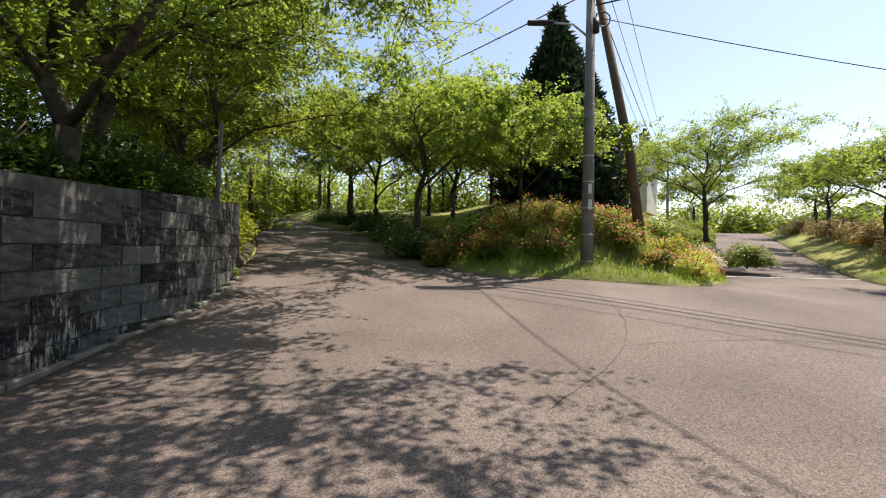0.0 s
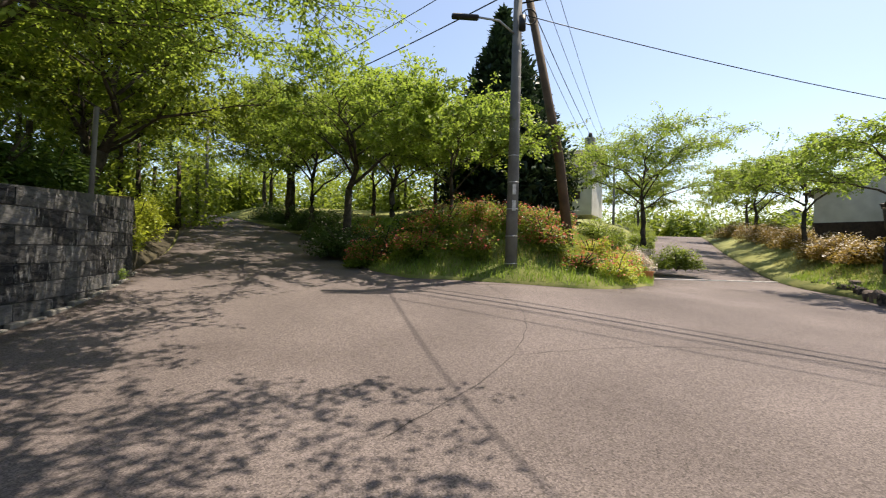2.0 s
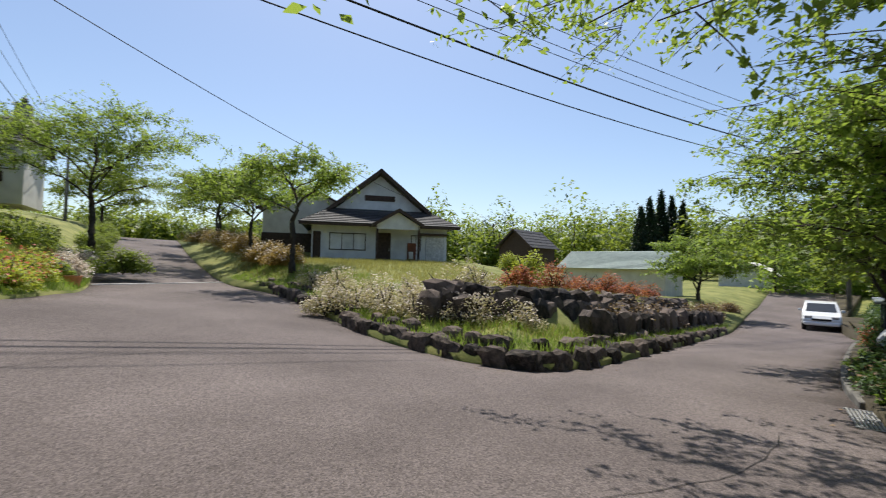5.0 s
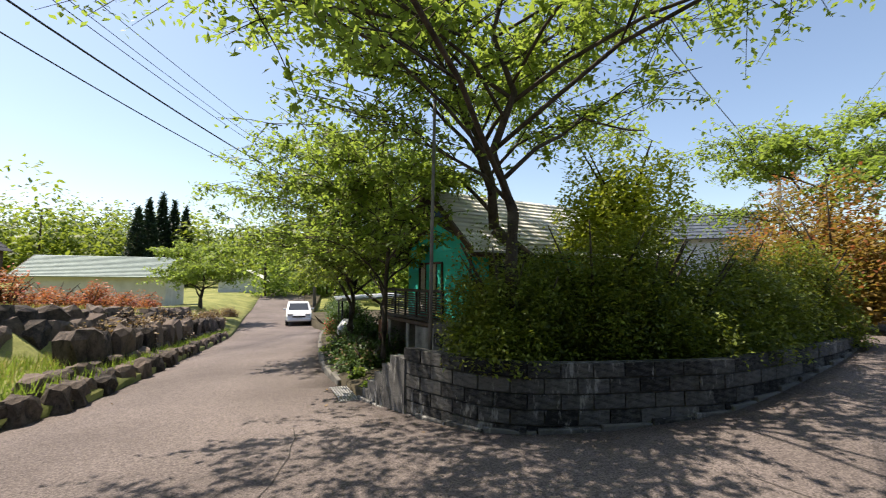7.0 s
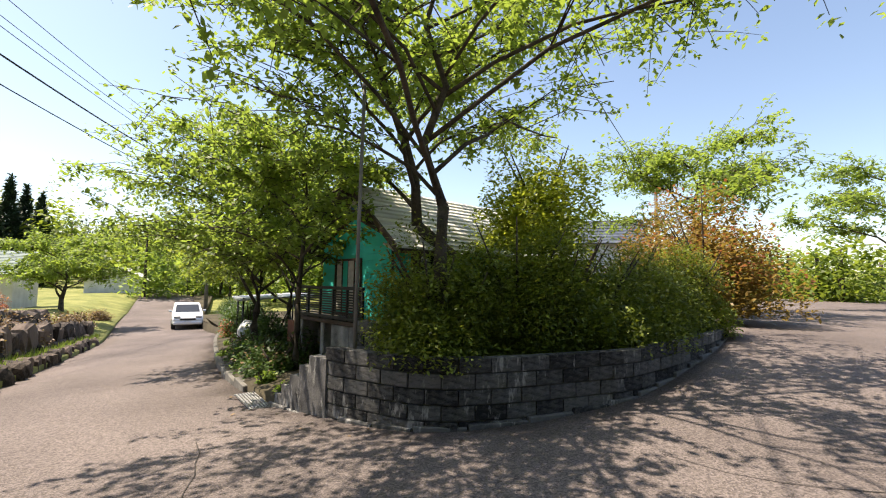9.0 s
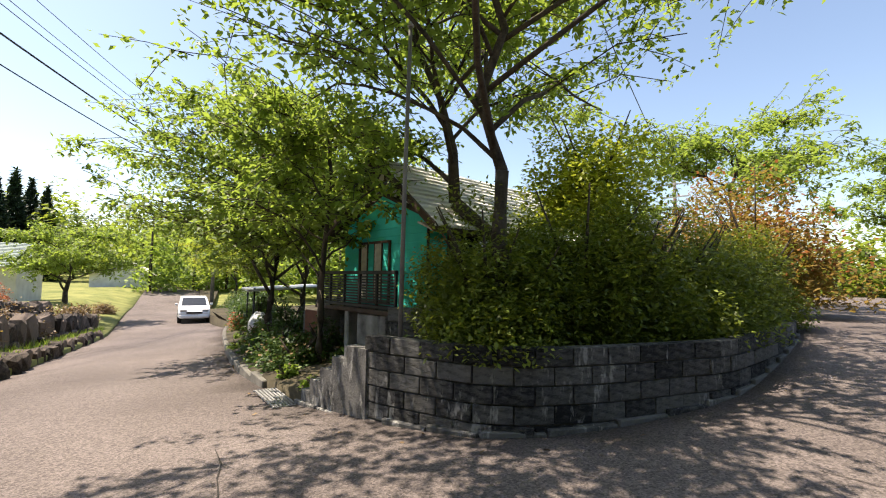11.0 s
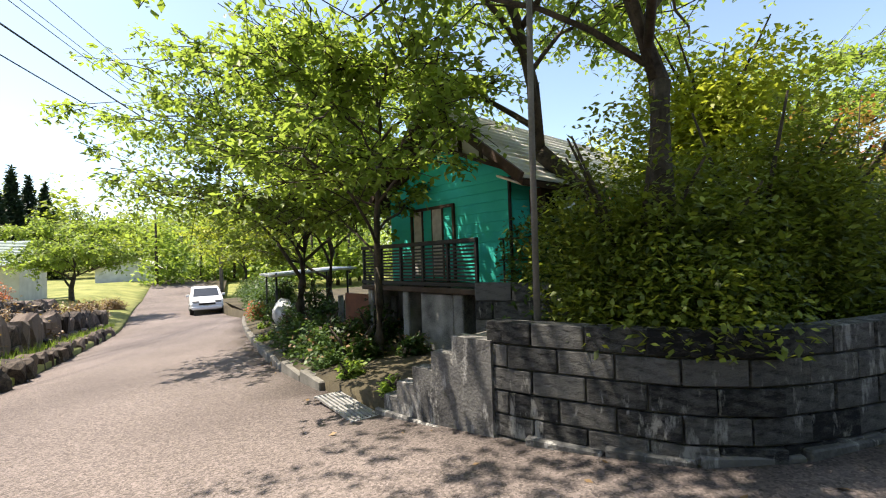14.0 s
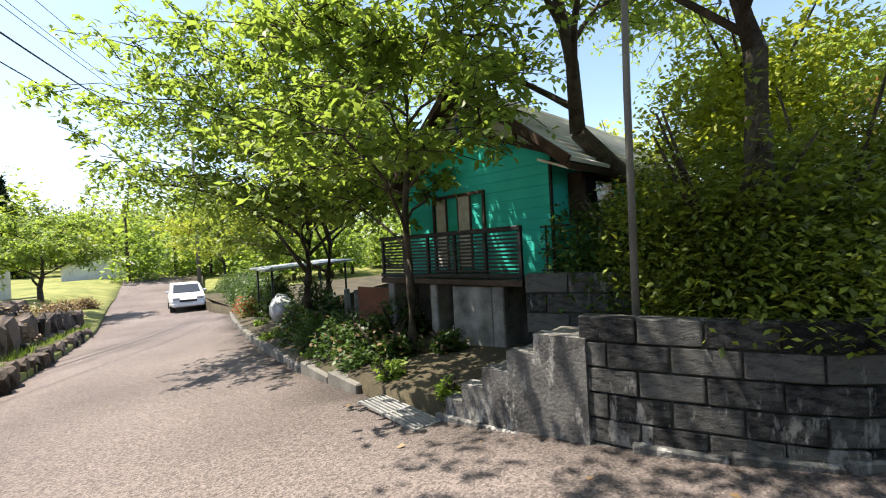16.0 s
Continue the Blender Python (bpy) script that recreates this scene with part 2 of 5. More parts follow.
def seg_dist(px, py, poly, closed=True):
    """Distance of points to an outline."""
    best = np.full(px.shape, 1e9)
    n = len(poly)
    for i in range(n if closed else n - 1):
        ax, ay = poly[i]
        bx, by = poly[(i + 1) % n]
        dx, dy = bx - ax, by - ay
        t = np.clip(((px - ax) * dx + (py - ay) * dy) / (dx * dx + dy * dy + 1e-9), 0, 1)
        best = np.minimum(best, np.hypot(px - ax - t * dx, py - ay - t * dy))
    return best


def inside(px, py, poly):
    r = np.zeros(px.shape, bool)
    n = len(poly)
    for i in range(n):
        ax, ay = poly[i]
        bx, by = poly[(i + 1) % n]
        c = ((ay > py) != (by > py)) & (px < (bx - ax) * (py - ay) / (by - ay + 1e-12) + ax)
        r ^= c
    return r


def dense(line, step, closed=False):
    """A rounded line (Catmull-Rom) with points every step metres."""
    pts = [Vector(p) for p in line]
    out = []
    n = len(pts)
    for i in range(n if closed else n - 1):
        p0, p1, p2, p3 = (pts[j % n] if closed else pts[min(max(j, 0), n - 1)] for j in (i - 1, i, i + 1, i + 2))
        k = max(1, int((p2 - p1).length / step))
        for s in range(k):
            t = s / k
            out.append(0.5 * ((2 * p1) + (p2 - p0) * t + (2 * p0 - 5 * p1 + 4 * p2 - p3) * t * t + (3 * p1 - p0 - 3 * p2 + p3) * t ** 3))
    if not closed:
        out.append(pts[-1])
    return out


from mathutils.geometry import delaunay_2d_cdt


def sheet(name, outline, height, material, cell, label, skirt=0.4, kind="structure"):
    """A piece of land with an exact outline, height(x, y, distance to the outline), and a skirt down into the ground."""
    poly = [(p[0], p[1]) for p in outline]
    xs, ys = [p[0] for p in poly], [p[1] for p in poly]
    gx, gy = np.meshgrid(np.arange(min(xs), max(xs), cell), np.arange(min(ys), max(ys), cell))
    gx, gy = gx.ravel() + cell * .3 * np.sin(gy.ravel() * 9), gy.ravel() + cell * .3 * np.sin(gx.ravel() * 7)
    d = seg_dist(gx, gy, poly)
    ok = inside(gx, gy, poly) & (d > cell * 0.45)
    pts = [Vector(p) for p in poly] + [Vector((a, b)) for a, b in zip(gx[ok], gy[ok])]
    n = len(poly)
    v2, _, f2, *_ = delaunay_2d_cdt(pts, [(i, (i + 1) % n) for i in range(n)], [], 1, 1e-5)
    dd = seg_dist(np.array([v.x for v in v2]), np.array([v.y for v in v2]), poly)
    vs = [(v.x, v.y, height(v.x, v.y, e)) for v, e in zip(v2, dd)]
    fs = [tuple(f) for f in f2]
    if skirt:
        k = len(vs)
        vs += [(p[0], p[1], land(*p) - skirt) for p in poly]
        fs += [(i, (i + 1) % n, k + (i + 1) % n, k + i) for i in range(n)]
    bm = bmesh.new()
    bv = [bm.verts.new(v) for v in vs]
    for f in fs:
        try:
            bm.faces.new([bv[i] for i in f])
        except ValueError:
            pass
    ob = part(name, bm, material, smooth=True)
    if ob.data.polygons[0].normal.z < 0:
        ob.data.flip_normals()
    return tagged(ob, label, kind=kind)


# outlines of the road and the plots round it
WALL_W = [(-4.0, -1.5), (-4.25, 1.5), (-4.4, 4.3), (-4.6, 6.0), (-4.6, 8.0), (-5.15, 10.6), (-5.7, 12.2)]
EDGE_W = dense(WALL_W + [(-8.5, 20), (-17, 36.5), (-30, 55)], 1.0)
EDGE_ISL_W = dense([(-25, 57), (-12.2, 37.7), (-2.1, 20), (.3, 12.9), (2.2, 11.8), (4.6, 11.35), (6.6, 11.75), (9.0, 14.2), (11.9, 18.4), (24, 40), (48, 78)], 0.8)
EDGE_HOUSE = dense([(54, 75), (29.5, 38), (17.8, 18.6), (15.4, 12.8), (12.4, 7.6), (11.5, 6.2), (10.45, 3.9), (9.95, 1.9), (11.2, .6), (17.0, -1.2), (28, -4.4), (45, -9), (72, -17)], 0.8)
EDGE_S = dense([(72, -23), (45, -14.2), (31, -10.7), (20.7, -6.6), (13.1, -3.85), (9.6, -2.95), (8.8, -2.8)], 0.8)
CURVE = dense([(8.8, -2.9), (7.75, -2.86), (7.2, -2.93), (6.5, -3.1), (6.08, -3.45), (5.72, -4.0), (5.35, -4.75), (5.07, -5.4), (4.87, -6.9), (4.77, -8.4), (4.85, -10.0)], 0.225)
EDGE_SE = dense([(4.85, -10.0), (5.6, -14), (7, -30), (9, -44)], 1.0)
ROADLINE = (EDGE_W + EDGE_ISL_W + EDGE_HOUSE + EDGE_S + CURVE[1:] + EDGE_SE[1:] + [Vector((-1, -44)), Vector((-3.5, -20)), Vector((-4, -8))])


def nz(x, y, s, a):
    return a * noise.noise(Vector((x * s, y * s, 3.3)))


road = sheet("road", ROADLINE, lambda x, y, d: land(x, y) + nz(x, y, .5, .012), ASPHALT, 0.7,
             "sun-bleached grey asphalt road junction with patches and cracks", skirt=0.3)


def far_ground(x, y):
    r = math.hypot(x, y)
    g = land(x, y) - 0.12
    return g * (1 - ss(80, 160, r)) + 2.0 * ss(80, 160, r) + ss(150, 600, r) * 22 * (0.6 + noise.noise(Vector((x * .004, y * .004, 1))))


def make_ground():
    vs, fs = [], []
    rr = [0] + [2 * 1.085 ** k for k in range(86)]
    n = 96
    for r in rr:
        for k in range(n):
            a = 2 * math.pi * k / n
            x, y = 5 + r * math.cos(a), r * math.sin(a)
            vs.append((x, y, far_ground(x, y)))
    for i in range(len(rr) - 1):
        for k in range(n):
            fs.append((i * n + k, i * n + (k + 1) % n, (i + 1) * n + (k + 1) % n, (i + 1) * n + k))
    return tagged(new("ground", mesh_from("ground", vs, fs, TURF, True)), "rough green and yellow grassland rising to low hills", kind="structure")


make_ground()
P_WEST = [Vector((p.x - .16, p.y)) for p in EDGE_W] + [Vector((-60, 60)), Vector((-60, -44)), Vector((-3, -44)), Vector((-4, -20)), Vector((-4.3, -8))]
H_WEST = lambda x, y, d: land(x, y) + (1.9 if y < 13 else 1.9 - 1.5 * ss(13, 22, y)) * (1 if d < .01 and y < 13 and y > -9 else ss(-.3, 1.2, d) if y < 13 else ss(0, 2.5, d)) + .06 * min(d, 12) + nz(x, y, .8, .08)
bank_west = sheet("bank_west", P_WEST, H_WEST, SOIL, 1.2, "dark leaf-littered bank of soil under the trees behind the block wall")
P_ISL = EDGE_ISL_W + [Vector((20, 95)), Vector((-10, 90))]
H_ISL = lambda x, y, d: land(x, y) + .06 + .85 * ss(0, 3.2, d) + .15 * min(d, 9) * ss(-1, 7, x) + nz(x, y, 1.1, .06) * min(d, 1)
island = sheet("bank_island", P_ISL, H_ISL, TURF, 0.8, "grassy bank with azaleas between the two uphill roads", skirt=.3)
P_HOUSE = EDGE_HOUSE + [Vector((120, -20)), Vector((120, 75))]


def h_house(x, y, d):
    top = 1.15 + .025 * min(d, 22) + .25 * ss(12, 16, x) * (1 - ss(3, 8, y))
    east = ss(10.5, 12.5, x) * (1 - ss(5, 9, y))
    step = .3 * ss(-.2, .25, d) + (.25 * ss(.3, 2.0, d)) + (top - .55) * (ss(1.9, 2.3, d) * east + ss(.3, 3, d) * (1 - east))
    return (land(x, y) if x < 60 else land(60, y)) + (1 - ss(30, 60, x)) * step + ss(30, 60, x) * .4 * ss(0, 2, d) + nz(x, y, 1.2, .05) * min(d, 1)


lawn = sheet("lawn", P_HOUSE, h_house, TURF, 0.75, "unmown yellow-green lawn raised behind dark garden rocks", skirt=.3)
P_CORNER = [Vector((p.x, p.y)) for p in CURVE if p.x < 7.75] + EDGE_SE[1:] + [Vector((40, -44)), Vector((40, -12)), Vector((20, -7.2)), Vector((13.5, -7.0)), Vector((9.3, -5.2)), Vector((7.75, -4.3))]
H_CORNER = lambda x, y, d: max(.47 - 3 * ss(13, 19, x), land(x, y) + .1) + .012 * min(max(-y - 3, 0), 12) + nz(x, y, 1.5, .03)
corner = sheet("bank_corner", [Vector((p.x, p.y)) + (Vector((8.5, -9)) - Vector((p.x, p.y))).normalized() * .1 if p.y > -10.5 and p.x < 9.5 else Vector((p.x, p.y)) for p in P_CORNER],
               H_CORNER, SOIL, 0.8, "dark garden soil held behind the curved block wall", skirt=.6)
P_BED = EDGE_S[:-1] + [Vector((7.8, -3.0)), Vector((7.8, -4.4)), Vector((9.2, -5.3)), Vector((13.5, -6.9)), Vector((20, -7.1)), Vector((40, -13)), Vector((72, -26))]
bed = sheet("garden_bed", P_BED, lambda x, y, d: land(x, y) + .12 + .1 * ss(0, .6, d) + nz(x, y, 2, .03), SOIL, 0.6, "weedy planting bed and yard strip below the teal house", skirt=.3)
rng = np.random.default_rng(7)


# foliage
def leaves_data(centres, size, droop=0.3, jitter=0.0, aspect=0.55):
    """Folded leaf quads at the given points."""
    n = len(centres)
    c = np.asarray(centres, float)
    az, tilt = rng.uniform(0, 2 * np.pi, n), rng.normal(droop, 0.45, n)
    s = size * rng.uniform(.65, 1.3, n)
    d = np.stack([np.cos(az) * np.cos(tilt), np.sin(az) * np.cos(tilt), -np.sin(tilt)], 1)
    w = np.stack([-np.sin(az), np.cos(az), rng.normal(0, .5, n)], 1)
    w /= np.linalg.norm(w, axis=1)[:, None]
    a = c
    b = c + d * s[:, None]
    m = c + d * (s * .5)[:, None]
    up = np.cross(d, w) * (s * .08)[:, None]
    l, r = m + w * (s * aspect / 2)[:, None] + up, m - w * (s * aspect / 2)[:, None] + up
    v = np.stack([a, l, b, r], 1).reshape(-1, 3)
    return v, n


def leaf_object(name, centres, size, material, parent=None, droop=.3, aspect=.55):
    v, n = leaves_data(centres, size, droop, aspect=aspect)
    me = bpy.data.meshes.new(name)
    me.vertices.add(4 * n)
    me.vertices.foreach_set("co", v.ravel())
    me.loops.add(4 * n)
    me.loops.foreach_set("vertex_index", np.arange(4 * n))
    me.polygons.add(n)
    me.polygons.foreach_set("loop_start", np.arange(0, 4 * n, 4))
    me.materials.append(material)
    me.update(calc_edges=True)
    ob = new(name, me)
    ob.parent = parent
    return ob


def tree(x, y, z, height, radius, limbs, leaves, material, label, lean=(0, 0), trunk=.16, fork=.3, leaf=.1, flat=.35, name="tree", group="", reach=None, spray=.45, low=.35, twigs=5):
    """A spreading tree: a trunk, limbs that branch twice, leaves strung along the twigs."""
    root = empty(name, pose(x, y, z), label, "tree", group)
    allv, allf, tips = [], [], []

    def add(pts, r0, r1, sides=7):
        v, f = tube_data(pts, [r0 + (r1 - r0) * i / (len(pts) - 1) for i in range(len(pts))], sides)
        k = len(allv)
        allv.extend(v)
        allf.extend(tuple(i + k for i in q) for q in f)

    rnd = random.Random(int(x * 131 + y * 17 + height * 7))
    fz = height * fork
    tpts = [Vector((lean[0] * t * t + rnd.uniform(-.04, .04), lean[1] * t * t + rnd.uniform(-.04, .04), -.3 + (fz + .3) * t)) for t in (0, .15, .4, .7, 1)]
    add(tpts, trunk * 1.25, trunk * .85, 10)
    top = tpts[-1]
    lead = [top + Vector((lean[0] * .6 * u + rnd.uniform(-.06, .06) * radius, lean[1] * .6 * u + rnd.uniform(-.06, .06) * radius, (height - fz) * .8 * u)) for u in (0, .25, .5, .75, 1)]
    lead[0] = top
    add(lead, trunk * .8, .02, 8)
    for i in range(limbs):
        u = (i + rnd.random() * .8) / limbs
        a = 2.4 * i + rnd.uniform(-.4, .4)
        rr = radius * rnd.uniform(.75, 1.05) * (1 - .55 * u)
        if reach is not None:
            rr *= reach(a)
        k = min(int(u * 4), 3)
        base = lead[k].lerp(lead[k + 1], u * 4 - k)
        hh = rr * rnd.uniform(low * .6, low * .6 + .35) + (height - base.z) * .12
        end = base + Vector((math.cos(a) * rr, math.sin(a) * rr, min(hh, height - base.z + .4)))
        ctrl = base + Vector((math.cos(a) * rr * .45, math.sin(a) * rr * .45, hh * .95))
        ctrl += Vector((rnd.uniform(-.2, .2), rnd.uniform(-.2, .2), 0)) * rr * .3
        limb = [base * (1 - t) ** 2 + ctrl * 2 * t * (1 - t) + end * t * t + Vector((rnd.uniform(-1, 1), rnd.uniform(-1, 1), rnd.uniform(-1, 1))) * .025 * rr for t in (0, .17, .34, .5, .67, .84, 1)]
        limb[0] = base
        lr = trunk * rnd.uniform(.3, .46) * (1 - .4 * u)
        add(limb, lr, .012)
        for j in range(2, 7):
            for _ in range(2 if j < 6 else 1):
                d = (limb[j] - limb[j - 1]).normalized()
                side = Vector((-d.y, d.x, 0)) * rnd.choice((-1, 1))
                ln = radius * rnd.uniform(.28, .55) * (1.1 - j * .06)
                e2 = limb[j] + (d * .6 + side * rnd.uniform(.4, 1) + Vector((0, 0, rnd.uniform(-.25, .5) * flat * 2))).normalized() * ln
                mid = (limb[j] + e2) / 2 + Vector((0, 0, ln * .12))
                add([limb[j], mid, e2], lr * (.42 - j * .03), .007, 5)
                for k in range(twigs):
                    t = rnd.uniform(.15, 1)
                    s = limb[j].lerp(e2, t) + Vector((0, 0, ln * .1 * (1 - t)))
                    e3 = s + Vector((rnd.uniform(-1, 1), rnd.uniform(-1, 1), rnd.uniform(-.5, .35))).normalized() * radius * spray * rnd.uniform(.3, .8) + d * .1
                    add([s, (s + e3) / 2 + Vector((0, 0, .04)), e3], .009, .004, 3)
                    tips.append((s, e3))
    me = mesh_from("trunk", allv, allf, BARK, True)
    t_ob = new("trunk", me)
    t_ob.parent = root
    n = len(tips)
    a = np.array([p[0] for p in tips])
    b = np.array([p[1] for p in tips])
    leaves = int(leaves * 2.3)
    k = rng.integers(0, n, leaves)
    t = rng.uniform(.05, 1.1, leaves)
    c = a[k] + (b[k] - a[k]) * t[:, None] + rng.normal(0, .05 * radius / 3, (leaves, 3))
    leaf_object("crown", c, leaf * 1.12, material, root, .35)
    return root


def cloud(n, rx, ry, rz, lumps, seed, hollow=.55):
    """Points in an uneven mound of lumps, denser near the surface, above z = 0."""
    r = np.random.default_rng(seed)
    lc = r.normal(0, 1, (lumps, 3))
    lc /= np.linalg.norm(lc, axis=1)[:, None]
    lc *= r.uniform(.25, .75, (lumps, 1))
    lc[:, 2] = abs(lc[:, 2])
    rad = r.uniform(.25, .48, lumps)
    k = r.integers(0, lumps, n)
    d = r.normal(0, 1, (n, 3))
    d /= np.linalg.norm(d, axis=1)[:, None]
    p = lc[k] + d * (rad[k] * r.uniform(hollow, 1.0, n))[:, None]
    p[:, 2] = abs(p[:, 2])
    return p * np.array([rx, ry, rz])


def bush(x, y, z, rx, ry, rz, n, leaf, material, label, flowers=None, nf=0, seed=1, name="bush", stems=5, droop=.2, group="", lumps=14):
    root = empty(name, pose(x, y, z, rz=seed * 37 % 360), label, "shrub", group)
    vs, fs = [], []
    rnd = random.Random(seed)
    for i in range(stems):
        a = rnd.uniform(0, 6.28)
        e = Vector((math.cos(a) * rx * .5, math.sin(a) * ry * .5, rz * rnd.uniform(.6, .9)))
        v, f = tube_data([Vector((0, 0, -.1)), e * .5 + Vector((0, 0, rz * .1)), e], [.03, .02, .008], 5)
        k = len(vs)
        vs += v
        fs += [tuple(i + k for i in q) for q in f]
    st = new("stem", mesh_from("stem", vs, fs, BARK, True))
    st.parent = root
    n = int(n * 1.7)
    c = cloud(n, rx, ry, rz, lumps, seed)
    leaf_object("foliage", c, leaf * 1.25, material, root, droop)
    if flowers:
        c = cloud(nf, rx * 1.03, ry * 1.03, rz * 1.05, lumps, seed, .9)
        leaf_object("blossom", c[c[:, 2] > rz * .2], leaf * .9, flowers, root, .1, .9)
    return root


def grass(name, pts, height, material, label):
    """Blades of grass at the given ground points, as one thing."""
    n = len(pts)
    p = np.asarray(pts)
    a = rng.uniform(0, 2 * np.pi, n)
    h = height * rng.uniform(.4, 1.2, n)
    w = np.stack([np.cos(a), np.sin(a), np.zeros(n)], 1) * .012 * (height / .25) ** .5
    tip = p + np.stack([rng.normal(0, .3, n) * h, rng.normal(0, .3, n) * h, h], 1)
    v = np.stack([p - w, p + w, tip], 1).reshape(-1, 3)
    me = bpy.data.meshes.new(name)
    me.vertices.add(3 * n)
    me.vertices.foreach_set("co", v.ravel())
    me.loops.add(3 * n)
    me.loops.foreach_set("vertex_index", np.arange(3 * n))
    me.polygons.add(n)
    me.polygons.foreach_set("loop_start", np.arange(0, 3 * n, 3))
    me.materials.append(material)
    me.update(calc_edges=True)
    return tagged(new(name, me), label, "grass", kind="stuff")


def scatter(n, x0, x1, y0, y1, poly, height, dmin=0.05, dmax=99):
    px, py = rng.uniform(x0, x1, n), rng.uniform(y0, y1, n)
    pl = [(p[0], p[1]) for p in poly]
    d = seg_dist(px, py, pl)
    ok = inside(px, py, pl) & (d > dmin) & (d < dmax)
    return np.array([(a, b, height(a, b, e) - .01) for a, b, e in zip(px[ok], py[ok], d[ok])])


def conifer(x, y, z, height, radius, n, label, name="conifer_tree", group=""):
    root = empty(name, pose(x, y, z), label, "tree", group)
    tube("trunk", [(0, 0, -.3), (0, 0, height * .5), (0, 0, height * .97)], [.03 * height * .6, .015 * height * .6, .01], BARK, root)
    t = rng.beta(1.15, 1.7, n)
    a = rng.uniform(0, 2 * np.pi, n)
    prof = radius * np.minimum(1, (1 - t) * 1.45) * (0.75 + .25 * np.sin(a * 5 + t * 40) * np.sin(t * 55 + a * 2))
    rr = prof * rng.uniform(.55, 1.0, n)
    c = np.stack([np.cos(a) * rr, np.sin(a) * rr, height * (.04 + .95 * t)], 1)
    leaf_object("crown", c, height * .04, L_CONIFER, root, -.5, .4)
    return root


# trees over the block wall and along the forest road
tree(-5.7, 6.6, 1.9, 5.4, 6.8, 14, 17000, L_SPRING, "cherry tree spreading over the road, fresh green leaves", trunk=.2, fork=.25, leaf=.11, low=.42, name="cherry_tree", reach=lambda a: 1.45 if math.cos(a) > .1 else .6)
# added crown, mostly above the view, that casts leaf shadow on the near road
tree(-6.0, 3.4, 1.8, 5.4, 4.4, 13, 9000, L_SPRING, "cherry tree added over the road for its leaf shadow, mostly out of view", trunk=.07, fork=.6, leaf=.11, low=.12, lean=(3.6, 1.7), name="cherry_tree", reach=lambda a: 1.25 if math.cos(a) > 0 else .8)
tree(-7.4, 9.0, 2.3, 7.0, 5.0, 9, 7000, L_SPRING, "leafy tree standing on the bank behind the wall", trunk=.18, leaf=.12, low=.25, lean=(.4, 0))
tree(-9.2, 5.5, 2.2, 6.0, 4.0, 8, 6000, L_SPRING, "dense leafy tree on the bank behind the wall", trunk=.2, leaf=.14, low=.1, fork=.15)
tree(-8.0, 13.5, 1.9, 7.5, 5.0, 9, 10000, L_MID, "leafy roadside tree arching over the forest road", trunk=.18, leaf=.13, low=.25, lean=(.5, .3))
tree(-12.5, 20, 1.9, 8.5, 5.5, 9, 9000, L_MID, "roadside tree arching over the forest road", trunk=.2, leaf=.16, low=.2)
tree(-17, 28, 2.8, 9.0, 6.0, 9, 8000, L_DARK, "tall roadside tree in shade", trunk=.2, leaf=.18, low=.15)
tree(-24, 40, 4.2, 10, 6.5, 9, 7000, L_MID, "tall roadside tree along the forest road", trunk=.22, leaf=.2, low=.15)
tree(-1.0, 17.2, 1.9, 6.2, 4.6, 9, 11000, L_SPRING, "cherry tree with dark forked trunk on the bank", trunk=.15, fork=.3, leaf=.12, low=.25, name="cherry_tree")
tree(-3.6, 23.5, 2.7, 6.8, 4.6, 9, 8500, L_SPRING, "cherry tree with forked trunk beside the forest road", trunk=.16, fork=.2, leaf=.14, low=.25, name="cherry_tree")
tree(2.7, 15.0, 1.8, 4.8, 2.9, 8, 7000, L_SPRING, "slender young tree among the azaleas", trunk=.08, fork=.3, leaf=.12, low=.3)
tree(-7, 33, 4.0, 9, 5.5, 9, 7500, L_MID, "tree beside the forest road", trunk=.2, leaf=.18, low=.2)
tree(3, 27, 3.4, 7.0, 4.8, 9, 8000, L_SPRING, "bright green tree on the bank", trunk=.15, leaf=.17, low=.15)
tree(-13, 46, 5.2, 10, 6, 9, 6500, L_MID, "tree at the bend of the forest road", trunk=.2, leaf=.22, low=.15)
tree(9, 36, 3.5, 7, 5, 9, 6500, L_MID, "round-crowned tree behind the bank", trunk=.15, leaf=.2, low=.1)
conifer(7.6, 29.5, 3.0, 15.0, 4.9, 24000, "tall dark green cypress with a narrow pointed crown")
conifer(10.6, 31, 3.2, 11.0, 3.4, 11000, "dark green cypress half hidden by trees")
for k, (x, y, hgt) in enumerate(((-10, 17, 8), (-15, 24, 8.5), (-6, 28, 7.5), (-19, 33, 9), (-1, 31, 7), (-10, 38, 9), (0.5, 22.5, 6), (-21, 22, 9), (-13, 12, 8), (0, 40, 8.5))):
    tree(x, y, land(x, y) + .9, hgt, 4.6, 11, 6500, L_SPRING if k % 2 else L_MID, "leafy broadleaved tree in the wood beside the road", trunk=.16, leaf=.17, low=.3, fork=.25, group="roadside wood")
